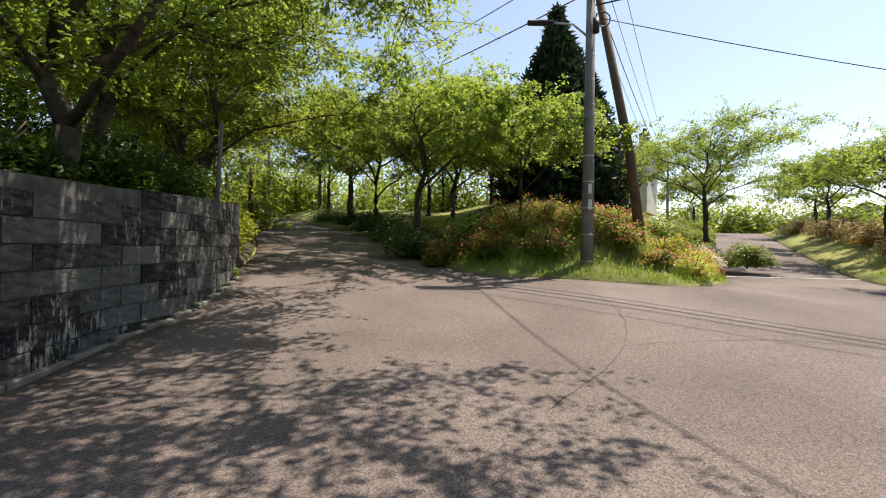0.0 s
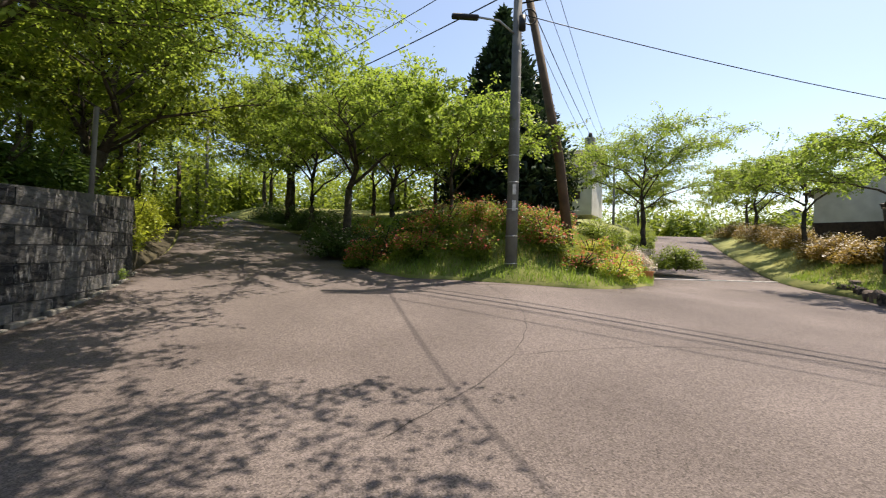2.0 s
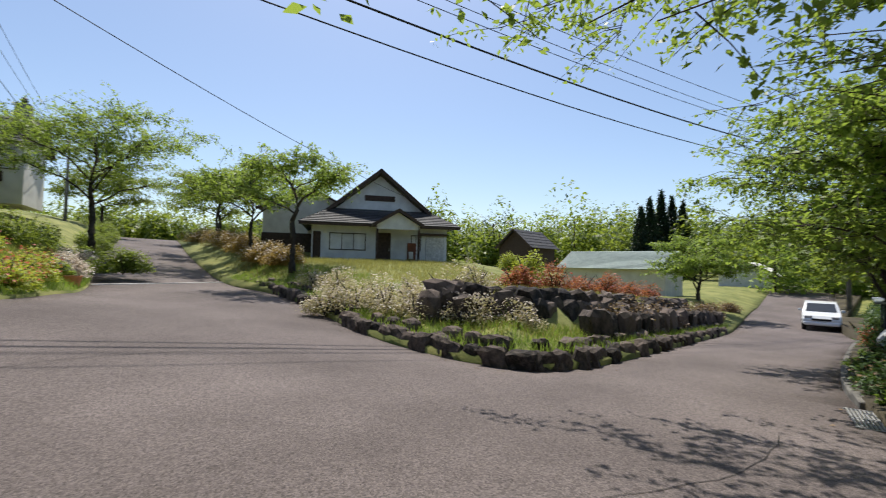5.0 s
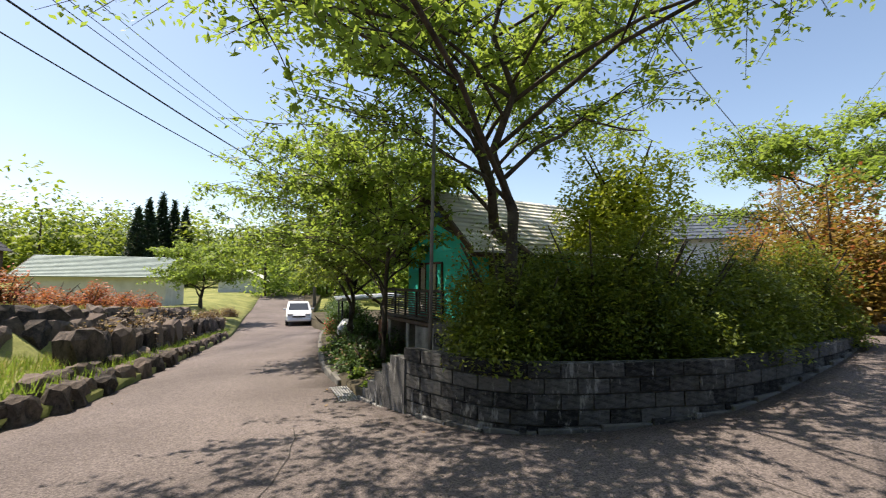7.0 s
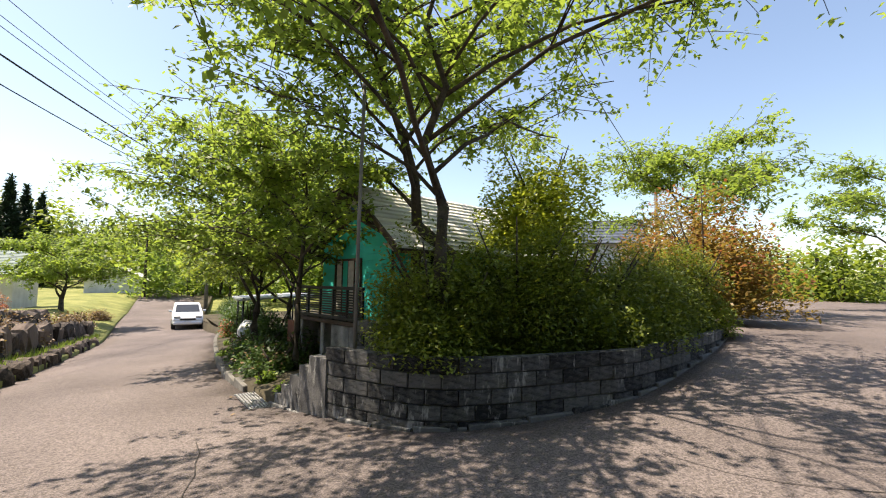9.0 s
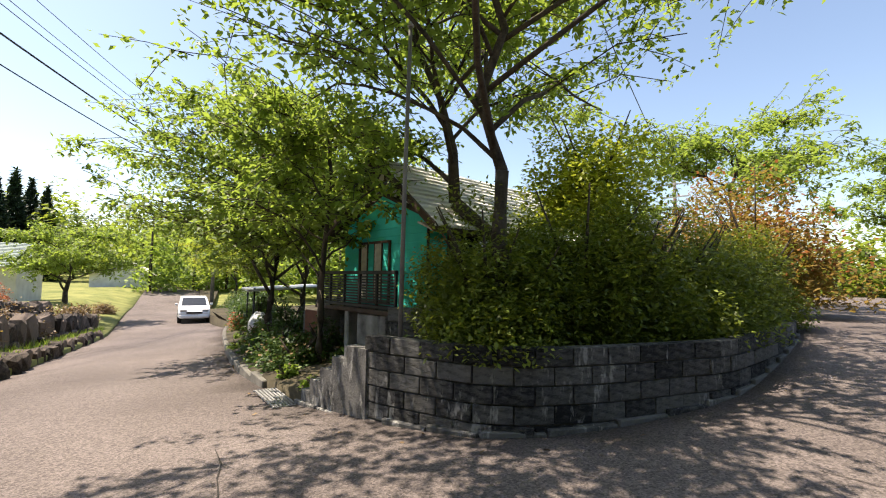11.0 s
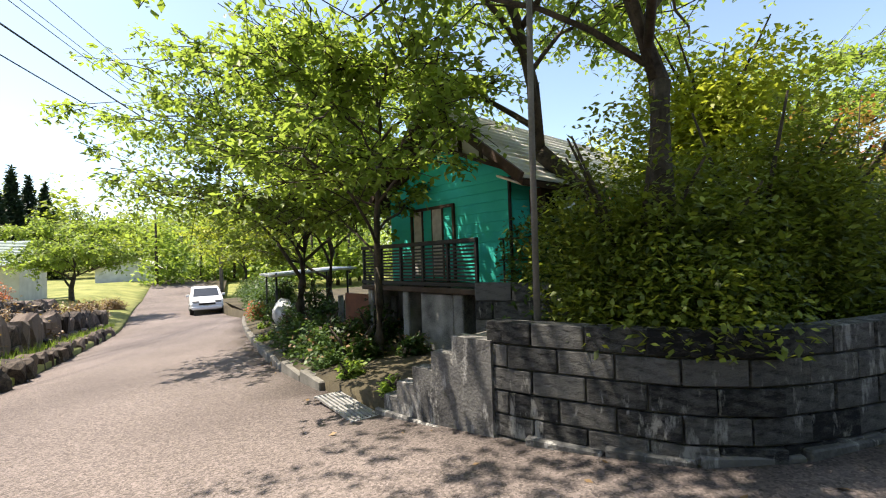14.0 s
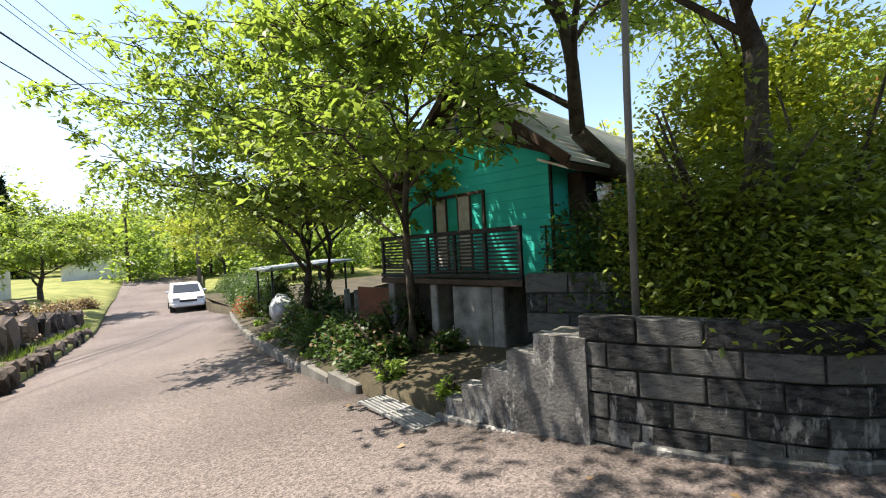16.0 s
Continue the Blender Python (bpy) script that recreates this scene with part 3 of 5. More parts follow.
# trees beside the uphill road to the houses
tree(16.3, 27.0, 2.3, 6.6, 5.6, 12, 9000, L_SPRING, "flat-topped cherry tree beside the uphill road", trunk=.17, fork=.3, leaf=.14, low=.25, name="cherry_tree")
tree(17.2, 13.6, 1.35, 4.6, 3.0, 8, 4500, L_SPRING, "thin-leaved cherry tree on the lawn edge", trunk=.13, fork=.42, leaf=.12, low=.3, name="cherry_tree")
tree(23.0, 22.5, 2.0, 5.5, 4.0, 9, 6000, L_SPRING, "cherry tree beside the uphill road", trunk=.14, fork=.35, leaf=.14, low=.25, name="cherry_tree")
tree(30, 52, 5, 6, 5, 9, 5000, L_MID, "round tree far up the road", trunk=.15, leaf=.22, low=.1)
tree(27.5, 31, 3.0, 5.6, 4.2, 9, 6000, L_MID, "leafy tree behind the azaleas of the uphill road", trunk=.14, fork=.3, leaf=.16, low=.2)
tree(36, 42, 4.2, 6.0, 4.6, 9, 5500, L_MID, "leafy tree farther up the road past the houses", trunk=.15, fork=.3, leaf=.2, low=.2)
tree(6.6, -17, .6, 6.2, 3.6, 10, 5000, L_SPRING, "airy light green tree beyond the red maples", trunk=.12, leaf=.14, low=.3)
tree(1.0, -24, .5, 6.0, 3.4, 10, 4500, L_SPRING, "airy roadside tree beside the south road", trunk=.12, leaf=.16, low=.3)
# corner by the curved wall
tree(6.85, -3.85, .45, 5.7, 4.7, 17, 9500, L_SPRING, "spreading cherry tree with a dark forked trunk behind the curved wall", trunk=.088, fork=.33, leaf=.105, low=.16, name="cherry_tree", spray=.36, reach=lambda a: 1.4 if math.cos(a - 4.1) > .25 else 1.2 if math.sin(a) > .2 else .8)
tree(7.9, -6.4, .7, 5.6, 3.0, 9, 5000, L_SPRING, "leaning cherry tree beside the teal house", trunk=.12, fork=.3, leaf=.105, lean=(.7, 1.2), low=.3, name="cherry_tree")
tree(13.9, -4.9, -.3, 5.8, 3.6, 18, 12500, L_SPRING, "bright-leaved multi-stemmed tree hanging over the road edge", trunk=.1, fork=.16, leaf=.11, low=.15, reach=lambda a: .45 if math.cos(a) < -.2 else 1.0)
tree(10.25, -3.9, -.2, 4.3, 1.9, 12, 4500, L_SPRING, "young leafy tree in the planting bed below the veranda", trunk=.06, fork=.28, leaf=.1, low=.1)
tree(16.5, -7.2, -.5, 5.2, 3.4, 9, 9000, L_MID, "leafy tree beyond the garden bed", trunk=.11, fork=.2, leaf=.13, low=.15)
tree(36, -4.0, -1.2, 4.6, 3.4, 9, 6000, L_SPRING, "roadside cherry tree at the bottom of the hill", trunk=.14, fork=.3, leaf=.15, low=.2, name="cherry_tree")
tree(45, -17, -1.3, 6.5, 5, 9, 5000, L_YELLOW, "yellow-green roadside tree at the bottom of the hill", trunk=.15, leaf=.2, low=.1)


# block walls, each block a piece
def block_wall(name, line, top, base, course, length, depth, label, material, coping=False):
    root = empty(name, pose(0, 0, 0), label, "wall", kind="structure")
    pts = [Vector((p[0], p[1])) for p in line]
    run = [0]
    for a, b in zip(pts, pts[1:]):
        run.append(run[-1] + (b - a).length)

    def where(s):
        s = min(max(s, 0), run[-1] - 1e-4)
        i = max(k for k in range(len(pts) - 1) if run[k] <= s)
        d = (pts[i + 1] - pts[i]).normalized()
        return pts[i] + d * (s - run[i]), d

    vs, fs = [], []
    steps = int(run[-1] / .2)
    for i in range(steps + 1):
        p, d = where(run[-1] * i / steps)
        nrm = Vector((-d.y, d.x)) * INWARD
        z1 = top(run[-1] * i / steps) - .01
        for off in (.02, depth):
            for z in (base(p.x, p.y) - .15, z1):
                vs.append((p.x + nrm.x * off, p.y + nrm.y * off, z))
    for i in range(steps):
        a, b = 4 * i, 4 * i + 4
        fs += [(a, b, b + 1, a + 1), (a + 1, b + 1, b + 3, a + 3), (a + 3, b + 3, b + 2, a + 2)]
    core = new("mortar_core", mesh_from("mortar_core", vs, fs, MORTAR))
    core.parent = root
    bm = bmesh.new()
    box(bm, -.5, .5, -.5, .5, -.5, .5, bevel=.03)
    me = bpy.data.meshes.new("block")
    bm.to_mesh(me)
    bm.free()
    me.materials.append(material)
    rows = 12
    zt = max(top(s * run[-1] / 20) for s in range(21))
    for r in range(rows):
        z1 = zt - r * course
        s = -length * (.5 if r % 2 else 0)
        while s < run[-1]:
            s0, s1 = max(s, 0), min(s + length, run[-1])
            mid, d = where((s0 + s1) / 2)
            if s1 - s0 > .08 and z1 > base(mid.x, mid.y) + .02 and z1 <= top((s0 + s1) / 2) + .02:
                nrm = Vector((-d.y, d.x)) * INWARD
                c = mid + nrm * (.055 + random.uniform(-.004, .004))
                ob = new("block", me)
                ob.parent = root
                ob.matrix_basis = Matrix.LocRotScale((c.x, c.y, z1 - course / 2), Euler((0, 0, math.atan2(d.y, d.x))), (s1 - s0 - .014, .12, course - .014))
            s += length
    return root


INWARD = 1
block_wall("wall_west", dense(WALL_W, .3), lambda s: 2.16 + .035 * s * ss(0, 14, s), land, .29, .78, .16, "tall weathered grey concrete block retaining wall, stained dark", WALLBLOCK)
WALLTOP = .64
block_wall("wall_curved", CURVE[4:], lambda s: WALLTOP, land, .158, .345, .16, "curved low retaining wall of dark stained concrete blocks", WALLBLOCK)


# roofs, windows, houses
def slab(name, pts, thick, material, parent, label=""):
    """A flat plate with the given corners as its upper side."""
    bm = bmesh.new()
    p = [Vector(q) for q in pts]
    n = (p[1] - p[0]).cross(p[2] - p[0]).normalized()
    if n.z < 0:
        n = -n
    a = [bm.verts.new(q) for q in p]
    b = [bm.verts.new(q - n * thick) for q in p]
    bm.faces.new(a)
    bm.faces.new(b[::-1])
    for i in range(len(p)):
        j = (i + 1) % len(p)
        bm.faces.new((a[i], b[i], b[j], a[j]))
    return part(name, bm, material, parent, label)


def tiled(parent, e0, e1, r1, r0, rows, material, thick=.05, name="roof_course"):
    """A roof slope from the eave e0-e1 to the ridge r0-r1, laid in overlapping courses."""
    e0, e1, r0, r1 = (Vector(q) for q in (e0, e1, r0, r1))
    n = (e1 - e0).cross(r0 - e0).normalized()
    if n.z < 0:
        n = -n
    for i in range(rows):
        t0, t1 = i / rows, (i + 1.06) / rows
        slab(name, [e0.lerp(r0, t0) + n * .045, e1.lerp(r1, t0) + n * .045, e1.lerp(r1, min(t1, 1)), e0.lerp(r0, min(t1, 1))], thick, material, parent)


def window(parent, x0, x1, z0, z1, y, glass=GLASS, frame_mat=WOOD, bars=1, depth=.06, side=1, name="window"):
    """A window set into a wall that faces along y (side: which way)."""
    w = boxpart(name, (x0, x1, y - .02 * side - .01, y - .02 * side + .01, z0, z1), glass, parent, "", bevel=0)
    t = .05
    for d in ((x0 - t, x0, z0 - t, z1 + t), (x1, x1 + t, z0 - t, z1 + t), (x0, x1, z1, z1 + t), (x0, x1, z0 - t, z0)):
        boxpart("window_frame", (d[0], d[1], y - depth * .4, y + depth * side if side > 0 else y + depth * .4, d[2], d[3]) if side > 0 else (d[0], d[1], y - depth, y + depth * .4, d[2], d[3]), frame_mat, w, bevel=.004)
    for i in range(bars):
        xm = x0 + (x1 - x0) * (i + 1) / (bars + 1)
        boxpart("glazing_bar", (xm - .02, xm + .02, y - .03, y + .03, z0, z1), frame_mat, w, bevel=0)
    return w


def gable_wall(name, x0, x1, y, z0, z1, zp, thick, material, parent, label=""):
    bm = bmesh.new()
    xm = (x0 + x1) / 2
    a = [bm.verts.new(q) for q in ((x0, y, z0), (x1, y, z0), (x1, y, z1), (xm, y, zp), (x0, y, z1))]
    b = [bm.verts.new((v.co.x, y - thick, v.co.z)) for v in a]
    bm.faces.new(a)
    bm.faces.new(b[::-1])
    for i in range(5):
        j = (i + 1) % 5
        bm.faces.new((a[i], b[i], b[j], a[j]))
    return part(name, bm, material, parent, label)


def teal_house():
    r = empty("house", pose(8.82, -4.85, -.04, rz=-6) @ Matrix.Diagonal((.7, .8, .8, 1)), "small teal-clad cottage with a pale steep roof and dark veranda", "house")
    boxpart("wall", (0, 3.6, -6, 0, .95, 2.75), TEAL, r, "teal-painted board wall")
    for i in range(11):
        boxpart("siding_board", (-.012, 3.612, -.02, .012, 1.0 + i * .16, 1.0 + i * .16 + .15), TEAL, r, bevel=.004)
        boxpart("siding_board", (-.012, .02, -6.0, -.03, 1.0 + i * .16, 1.0 + i * .16 + .15), TEAL, r, bevel=.004)
    gable_wall("gable", 0.0, 3.6, -.05, 2.75, 2.8, 4.0, .15, CREAM, r, "cream gable with dark battens")
    for xx, zz in ((.7, 3.2), (1.8, 3.85), (2.9, 3.2), (1.25, 3.5), (2.35, 3.5)):
        boxpart("batten", (xx - .04, xx + .04, -.05, -.02, 2.8, zz), WOOD, r, bevel=.004)
    gable_wall("front_gable", 0.0, 3.6, .02, 2.72, 2.74, 3.32, .06, TEAL, r, "teal boarded gable")
    for a, b in ((-.25, 1.8), (3.85, 1.8)):
        slab("verge_board", [(a, .1, 2.68), (b, .1, 3.42), (b, -.04, 3.42), (a, -.04, 2.68)], .07, WOOD, r)
    for s in (0, 1):
        e = -.55 if s == 0 else 4.1
        tiled(r, (e, .28, 2.5), (e, -6.5, 2.5), (1.8, -6.5, 4.15), (1.8, .28, 4.15), 14, PALEROOF)
        slab("roof_deck", [(e, .28, 2.46), (e, -6.5, 2.46), (1.8, -6.5, 4.1), (1.8, .28, 4.1)], .08, WOOD, r)
        slab("bargeboard", [(e - .02, .34, 2.56), (1.8, .34, 4.2), (1.8, .28, 4.2), (e - .02, .28, 2.56)], .12, WOOD, r)
    slab("soffit_board", [(-.5, .25, 2.42), (.05, .25, 2.62), (.05, -.1, 2.62), (-.5, -.1, 2.42)], .03, CREAM, r)
    boxpart("dormer_panel", (1.5, 2.1, -.03, .0, 3.35, 3.65), mat("blue_panel", (.02, .06, .2), (.04, .1, .3), 4, .4, 0), r, "blue panel under the gable")
    window(r, 1.45, 2.75, 1.05, 2.3, 0, bars=3)
    boxpart("curtain", (1.8, 2.1, .012, .03, 1.1, 2.3), CURTAIN, r)
    boxpart("curtain", (2.45, 2.72, .012, .03, 1.1, 2.3), CURTAIN, r)
    w = boxpart("bay_window", (-.28, 0, -1.5, -.45, 1.75, 2.45), WOOD, r, "dark boxed bay window")
    boxpart("pane", (-.29, -.275, -1.4, -.55, 1.82, 2.38), GLASS, w, bevel=0)
    boxpart("downpipe", (-.05, .0, .02, .07, .95, 2.6), BLACK, r, bevel=.01)
    boxpart("meter_box", (-.12, 0, -2.3, -2.05, 1.35, 1.7), CREAM, r)
    # veranda with lattice over the concrete lower storey
    boxpart("veranda_floor", (.1, 3.7, .03, .7, .86, .95), WOOD, r)
    for zz in (.97, 1.62):
        boxpart("rail", (.1, 3.7, .63, .7, zz, zz + .07), BLACK, r)
    for i in range(10):
        boxpart("slat", (.15, 3.65, .655, .675, 1.06 + i * .055, 1.09 + i * .055), BLACK, r, bevel=0)
    for i in range(6):
        x = .1 + i * .7
        boxpart("baluster", (x, x + .06, .64, .69, .9, 1.68), BLACK, r, bevel=.005)
    for x in (-.55, 0.0):
        tube("stair_rail_post", [(x, .2, .6), (x, .2, 1.68)], .018, BLACK, r)
    for zz in (1.05, 1.35, 1.66):
        tube("stair_rail", [(-.55, .2, zz), (.1, .2, zz)], .014, BLACK, r)
    boxpart("lower_wall", (.4, 3.6, -5.8, -.1, -.6, .86), DARKCONC, r, "stained concrete lower storey", .02)
    boxpart("garage_pier", (.55, .8, 0, .62, -.5, .86), CONCRETE, r, bevel=.02)
    boxpart("garage_pier", (2.1, 2.3, 0, .62, -.6, .86), CONCRETE, r, bevel=.02)
    boxpart("garage_pier", (3.4, 3.6, 0, .62, -.7, .86), CONCRETE, r, bevel=.02)
    boxpart("lower_panel", (.8, 1.7, .55, .62, -.3, .84), CONCRETE, r, "pale concrete panel", .01)
    boxpart("timber_screen", (3.7, 5.4, .2, .26, -.7, .7), BRICKRED, r, "red-brown timber screen", .01)
    return r


teal_house()


def white_house():
    r = empty("house", pose(27.2, 15.2, 0, rz=-53.1), "single-storey white rendered house with a dark hipped gable roof", "house")
    g, e = 1.55, 4.15
    boxpart("wall", (-4.6, 4.6, .9, 11, g - .6, e - .05), WHITEWALL, r, "white rendered wall", .02)
    gable_wall("gable", -3.2, 3.2, 3.1, 5.2, 5.4, 7.95, .2, WHITEWALL, r)
    boxpart("gable_vent", (-1.1, 1.1, 2.86, 2.96, 6.1, 6.5), WOOD, r, bevel=.01)
    tiled(r, (-5.4, 0, e), (5.4, 0, e), (3.6, 2.9, 5.45), (-3.6, 2.9, 5.45), 9, TILE, .06)
    for s in (-1, 1):
        tiled(r, (s * 5.4, 0, e), (s * 5.4, 12, e), (s * 3.5, 12, 5.5), (s * 3.5, 2.9, 5.5), 7, TILE, .06)
        tiled(r, (s * 3.75, 2.3, 5.3), (s * 3.75, 12, 5.3), (0, 12, 8.35), (0, 2.3, 8.35), 12, TILE, .06)
        slab("bargeboard", [(s * 3.75, 2.25, 5.32), (0, 2.25, 8.38), (0, 2.15, 8.38), (s * 3.75, 2.15, 5.32)], .25, WOOD, r)
    boxpart("eave_board", (-5.35, 5.35, .02, .08, e - .18, e), WOOD, r, bevel=.01)
    boxpart("soffit", (-5.3, 5.3, .08, .95, e - .12, e - .06), WHITEWALL, r, bevel=.005)
    # porch
    p0 = .9
    for s in (-1, 1):
        tiled(r, (p0 + s * 1.7, -1.5, 4.0), (p0 + s * 1.7, 1.6, 4.0), (p0, 1.6, 5.05), (p0, -1.5, 5.05), 6, TILE, .06)
        boxpart("porch_post", (p0 + s * 1.35 - .07, p0 + s * 1.35 + .07, -1.2, -1.06, g - .4, 4.0), WOOD, r)
        slab("bargeboard", [(p0 + s * 1.7, -1.55, 4.02), (p0, -1.55, 5.08), (p0, -1.6, 5.08), (p0 + s * 1.7, -1.6, 4.02)], .18, WOOD, r)
    gable_wall("porch_gable", p0 - 1.4, p0 + 1.4, -1.1, 3.75, 4.0, 4.85, .1, WHITEWALL, r)
    d = boxpart("door", (p0 - 1.15, p0 - .25, .84, .89, g, 3.65), WOOD, r, "dark timber front door")
    boxpart("door_handle", (p0 - .36, p0 - .32, .8, .84, 2.4, 2.6), STEEL, d, bevel=0)
    boxpart("brick_pier", (p0 + .9, p0 + 1.5, .8, .9, g, 3.0), BRICKRED, r, bevel=.01)
    window(r, -3.4, -1.1, 2.45, 3.5, .9, side=-1, bars=2)
    window(r, 2.1, 2.7, 2.5, 3.5, .9, side=-1, bars=1)
    boxpart("side_door", (-4.66, -4.6, 1.6, 3.4, g, 3.6), WOOD, r)
    boxpart("side_door", (-4.5, -4.0, .84, .9, g, 3.6), WOOD, r)
    boxpart("wall_lamp", (-3.85, -3.65, .74, .9, 3.5, 3.75), CREAM, r)
    boxpart("shutter_box", (3.1, 4.4, .82, .9, g + .2, 3.5), PAINTWHITE, r)
    boxpart("shutter_hood", (2.6, 4.6, .55, .9, 3.55, 3.7), WOOD, r)
    boxpart("gas_meter", (1.9, 2.2, .74, .9, 1.9, 2.4), CREAM, r)


white_house()


def simple_house(name, m, w, d, z0, ze, zr, wallm, roofm, label, rows=8, front_mat=None, wins=(), over=.5):
    """A gabled house, ridge along local x."""
    r = empty(name, m, label, "house")
    boxpart("wall", (-w / 2, w / 2, -d / 2, d / 2, z0, ze), wallm, r, bevel=.02)
    for s in (-1, 1):
        tiled(r, (-w / 2 - over, s * (d / 2 + over), ze - .15), (w / 2 + over, s * (d / 2 + over), ze - .15), (w / 2 + over, 0, zr), (-w / 2 - over, 0, zr), rows, roofm, .07)
        bm = bmesh.new()
        x = s * w / 2
        a = [bm.verts.new(q) for q in ((x, -d / 2, ze - .02), (x, d / 2, ze - .02), (x, 0, zr - .15))]
        b = [bm.verts.new((q.co.x - s * .15, q.co.y, q.co.z)) for q in a]
        bm.faces.new(a)
        bm.faces.new(b[::-1])
        for i in range(3):
            bm.faces.new((a[i], b[i], b[(i + 1) % 3], a[(i + 1) % 3]))
        part("gable", bm, wallm, r)
        for t in (-1, 1):
            slab("bargeboard", [(s * (w / 2 + over), t * (d / 2 + over), ze - .12), (s * (w / 2 + over), 0, zr + .03), (s * (w / 2 + over + .05), 0, zr + .03), (s * (w / 2 + over + .05), t * (d / 2 + over), ze - .12)], .2, WOOD, r)
    for x0, x1, a, b, side in wins:
        window(r, x0, x1, a, b, side * d / 2, side=side)
    return r


n1 = simple_house("house", pose(34, 27, 0, rz=35), 8, 7, 1.4, 6.0, 7.8, CREAM, TILE, "two-storey cream house with half-timbering behind the white one", wins=((-3, -1, 4.6, 5.6, -1), (0, 2, 4.6, 5.6, -1)))
boxpart("lower_cladding", (-4.06, 4.06, -3.56, 3.56, 1.3, 3.9), WOOD, n1, "dark brown lower storey")
for xx in (-3.9, -.5, 2.6, 3.9):
    boxpart("timber_post", (xx - .08, xx + .08, -3.6, -3.5, 3.9, 6.0), WOOD, n1)
ch = simple_house("house", pose(16.2, 40.5, 3.9, rz=-35), 6, 5, 1.0, 5.2, 7.3, CREAM, TILE, "cream house with dark tiled roof and chimney on the hill", wins=((-2.5, -1, 3.3, 4.5, -1), (1, 2.5, 3.3, 4.5, -1)))
c2 = boxpart("chimney", (2.1, 2.9, -1.5, -.7, 5.8, 8.0), CONCRETE, ch, "pale concrete chimney", .02)
tube("chimney_pot", [(2.5, -1.1, 8.0), (2.5, -1.1, 8.45)], [.2, .16], BLACK, c2)
boxpart("balcony_rail", (-2.6, 2, -2.62, -2.52, 2.4, 3.1), WOOD, ch)
simple_house("outbuilding", pose(46.5, 1.0, .2, rz=72), 9, 5.5, -1.8, 1.5, 3.0, CREAM, GREENROOF, "low building with a grey-green metal roof beside the road", rows=16)
simple_house("hut", pose(62, 13.5, 0, rz=-20), 6, 5, 1.6, 4.2, 6.6, WOOD, TILE, "dark timber hut with a grey roof beyond the lawn", rows=6)
simple_house("house", pose(78, 5, -.4, rz=-25), 8, 6, 0, 3.2, 4.4, ORANGE, BRICKRED, "orange-walled house beyond the garden", rows=6)
simple_house("house", pose(16.5, -31, .5, rz=30), 6, 5, .0, 3.8, 5.6, WHITEWALL, mat("blue_slate_roof", (.05, .06, .08), (.1, .12, .15), 2, .5, .1), "house with a blue-grey roof beyond the hedge", rows=8)
simple_house("house", pose(66, 66, 5, rz=30), 8, 6, 0, 2.6, 4.4, WHITEWALL, PALEROOF, "pale-roofed house far up the road", rows=6)
simple_house("house", pose(70, -14, -1.4, rz=-20), 8, 6, 0, 2.6, 4.2, WHITEWALL, PALEROOF, "white house at the foot of the hill", rows=6)


# poles and wires
def utility_pole():
    r = empty("utility_pole", pose(4.05, 12.2, .7), "tall grey concrete utility pole with street lamp and fittings", "pole")
    tube("shaft", [(0, 0, -.6), (.12, .3, 4), (.3, .8, 10.6)], [.175, .15, .105], POLECONC, r, sides=16)
    for k in range(9):
        z = .5 + k * .75
        tube("band", [(.03 * z, .076 * z, z), (.03 * z, .076 * z, z + .025)], [.178 - .0065 * z] * 2, STEEL, r, sides=16)
    for z in (2.1, 2.55):
        boxpart("number_plate", (-.05 + .03 * z, .05 + .03 * z, -.185 + .076 * z, -.165 + .076 * z, z - .14, z + .14), PAINTWHITE, r, bevel=.002)
    for z, w in ((8.8, .9), (9.5, .8), (10.2, .7)):
        a = boxpart("crossarm", (.03 * z - w, .03 * z + w, z * .076 - .2, z * .076 - .1, z, z + .08), STEEL, r, bevel=.005)
        for x in (-w + .1, -w * .4, w * .4, w - .1):
            tube("insulator", [(.03 * z + x, z * .076 - .15, z + .08), (.03 * z + x, z * .076 - .15, z + .15), (.03 * z + x, z * .076 - .15, z + .22)], [.03, .05, .03], PAINTWHITE, a, sides=8)
    arm = tube("lamp_arm", [(.22, .53, 7.0), (-.4, .2, 7.25), (-1.1, .0, 7.2)], .03, STEEL, r)
    boxpart("lamp_head", (-1.75, -1.0, -.1, .1, 7.12, 7.24), BLACK, arm, "dark street lamp head", .04)
    tube("cable_box", [(.3, .34, 7.1), (.3, .34, 7.5)], [.1, .1], BLACK, r, sides=10)
    tube("coil", [(.5 + .22 * math.cos(a / 12 * 6.3), .36, 7.5 + .22 * math.sin(a / 12 * 6.3)) for a in range(13)], .02, BLACK, r)
    return r


utility_pole()
lp = empty("stay_pole", pose(6.6, 14.2, 1.6), "brown wooden stay pole leaning against the utility pole", "pole")
tube("shaft", [(0, 0, -.8), (-.55, -.1, 3), (-1.95, -.5, 8.8)], [.17, .15, .11], POLEWOOD, lp, sides=14)


def wire(a, b, sag, r=.012, label="thin black cable strung between the poles"):
    a, b = Vector(a), Vector(b)
    n = 26
    pts = [a.lerp(b, i / n) - Vector((0, 0, sag * 4 * (i / n) * (1 - i / n))) for i in range(n + 1)]
    return tagged(tube("overhead_wire", pts, r, BLACK, sides=5), label, "cable", "overhead wires")


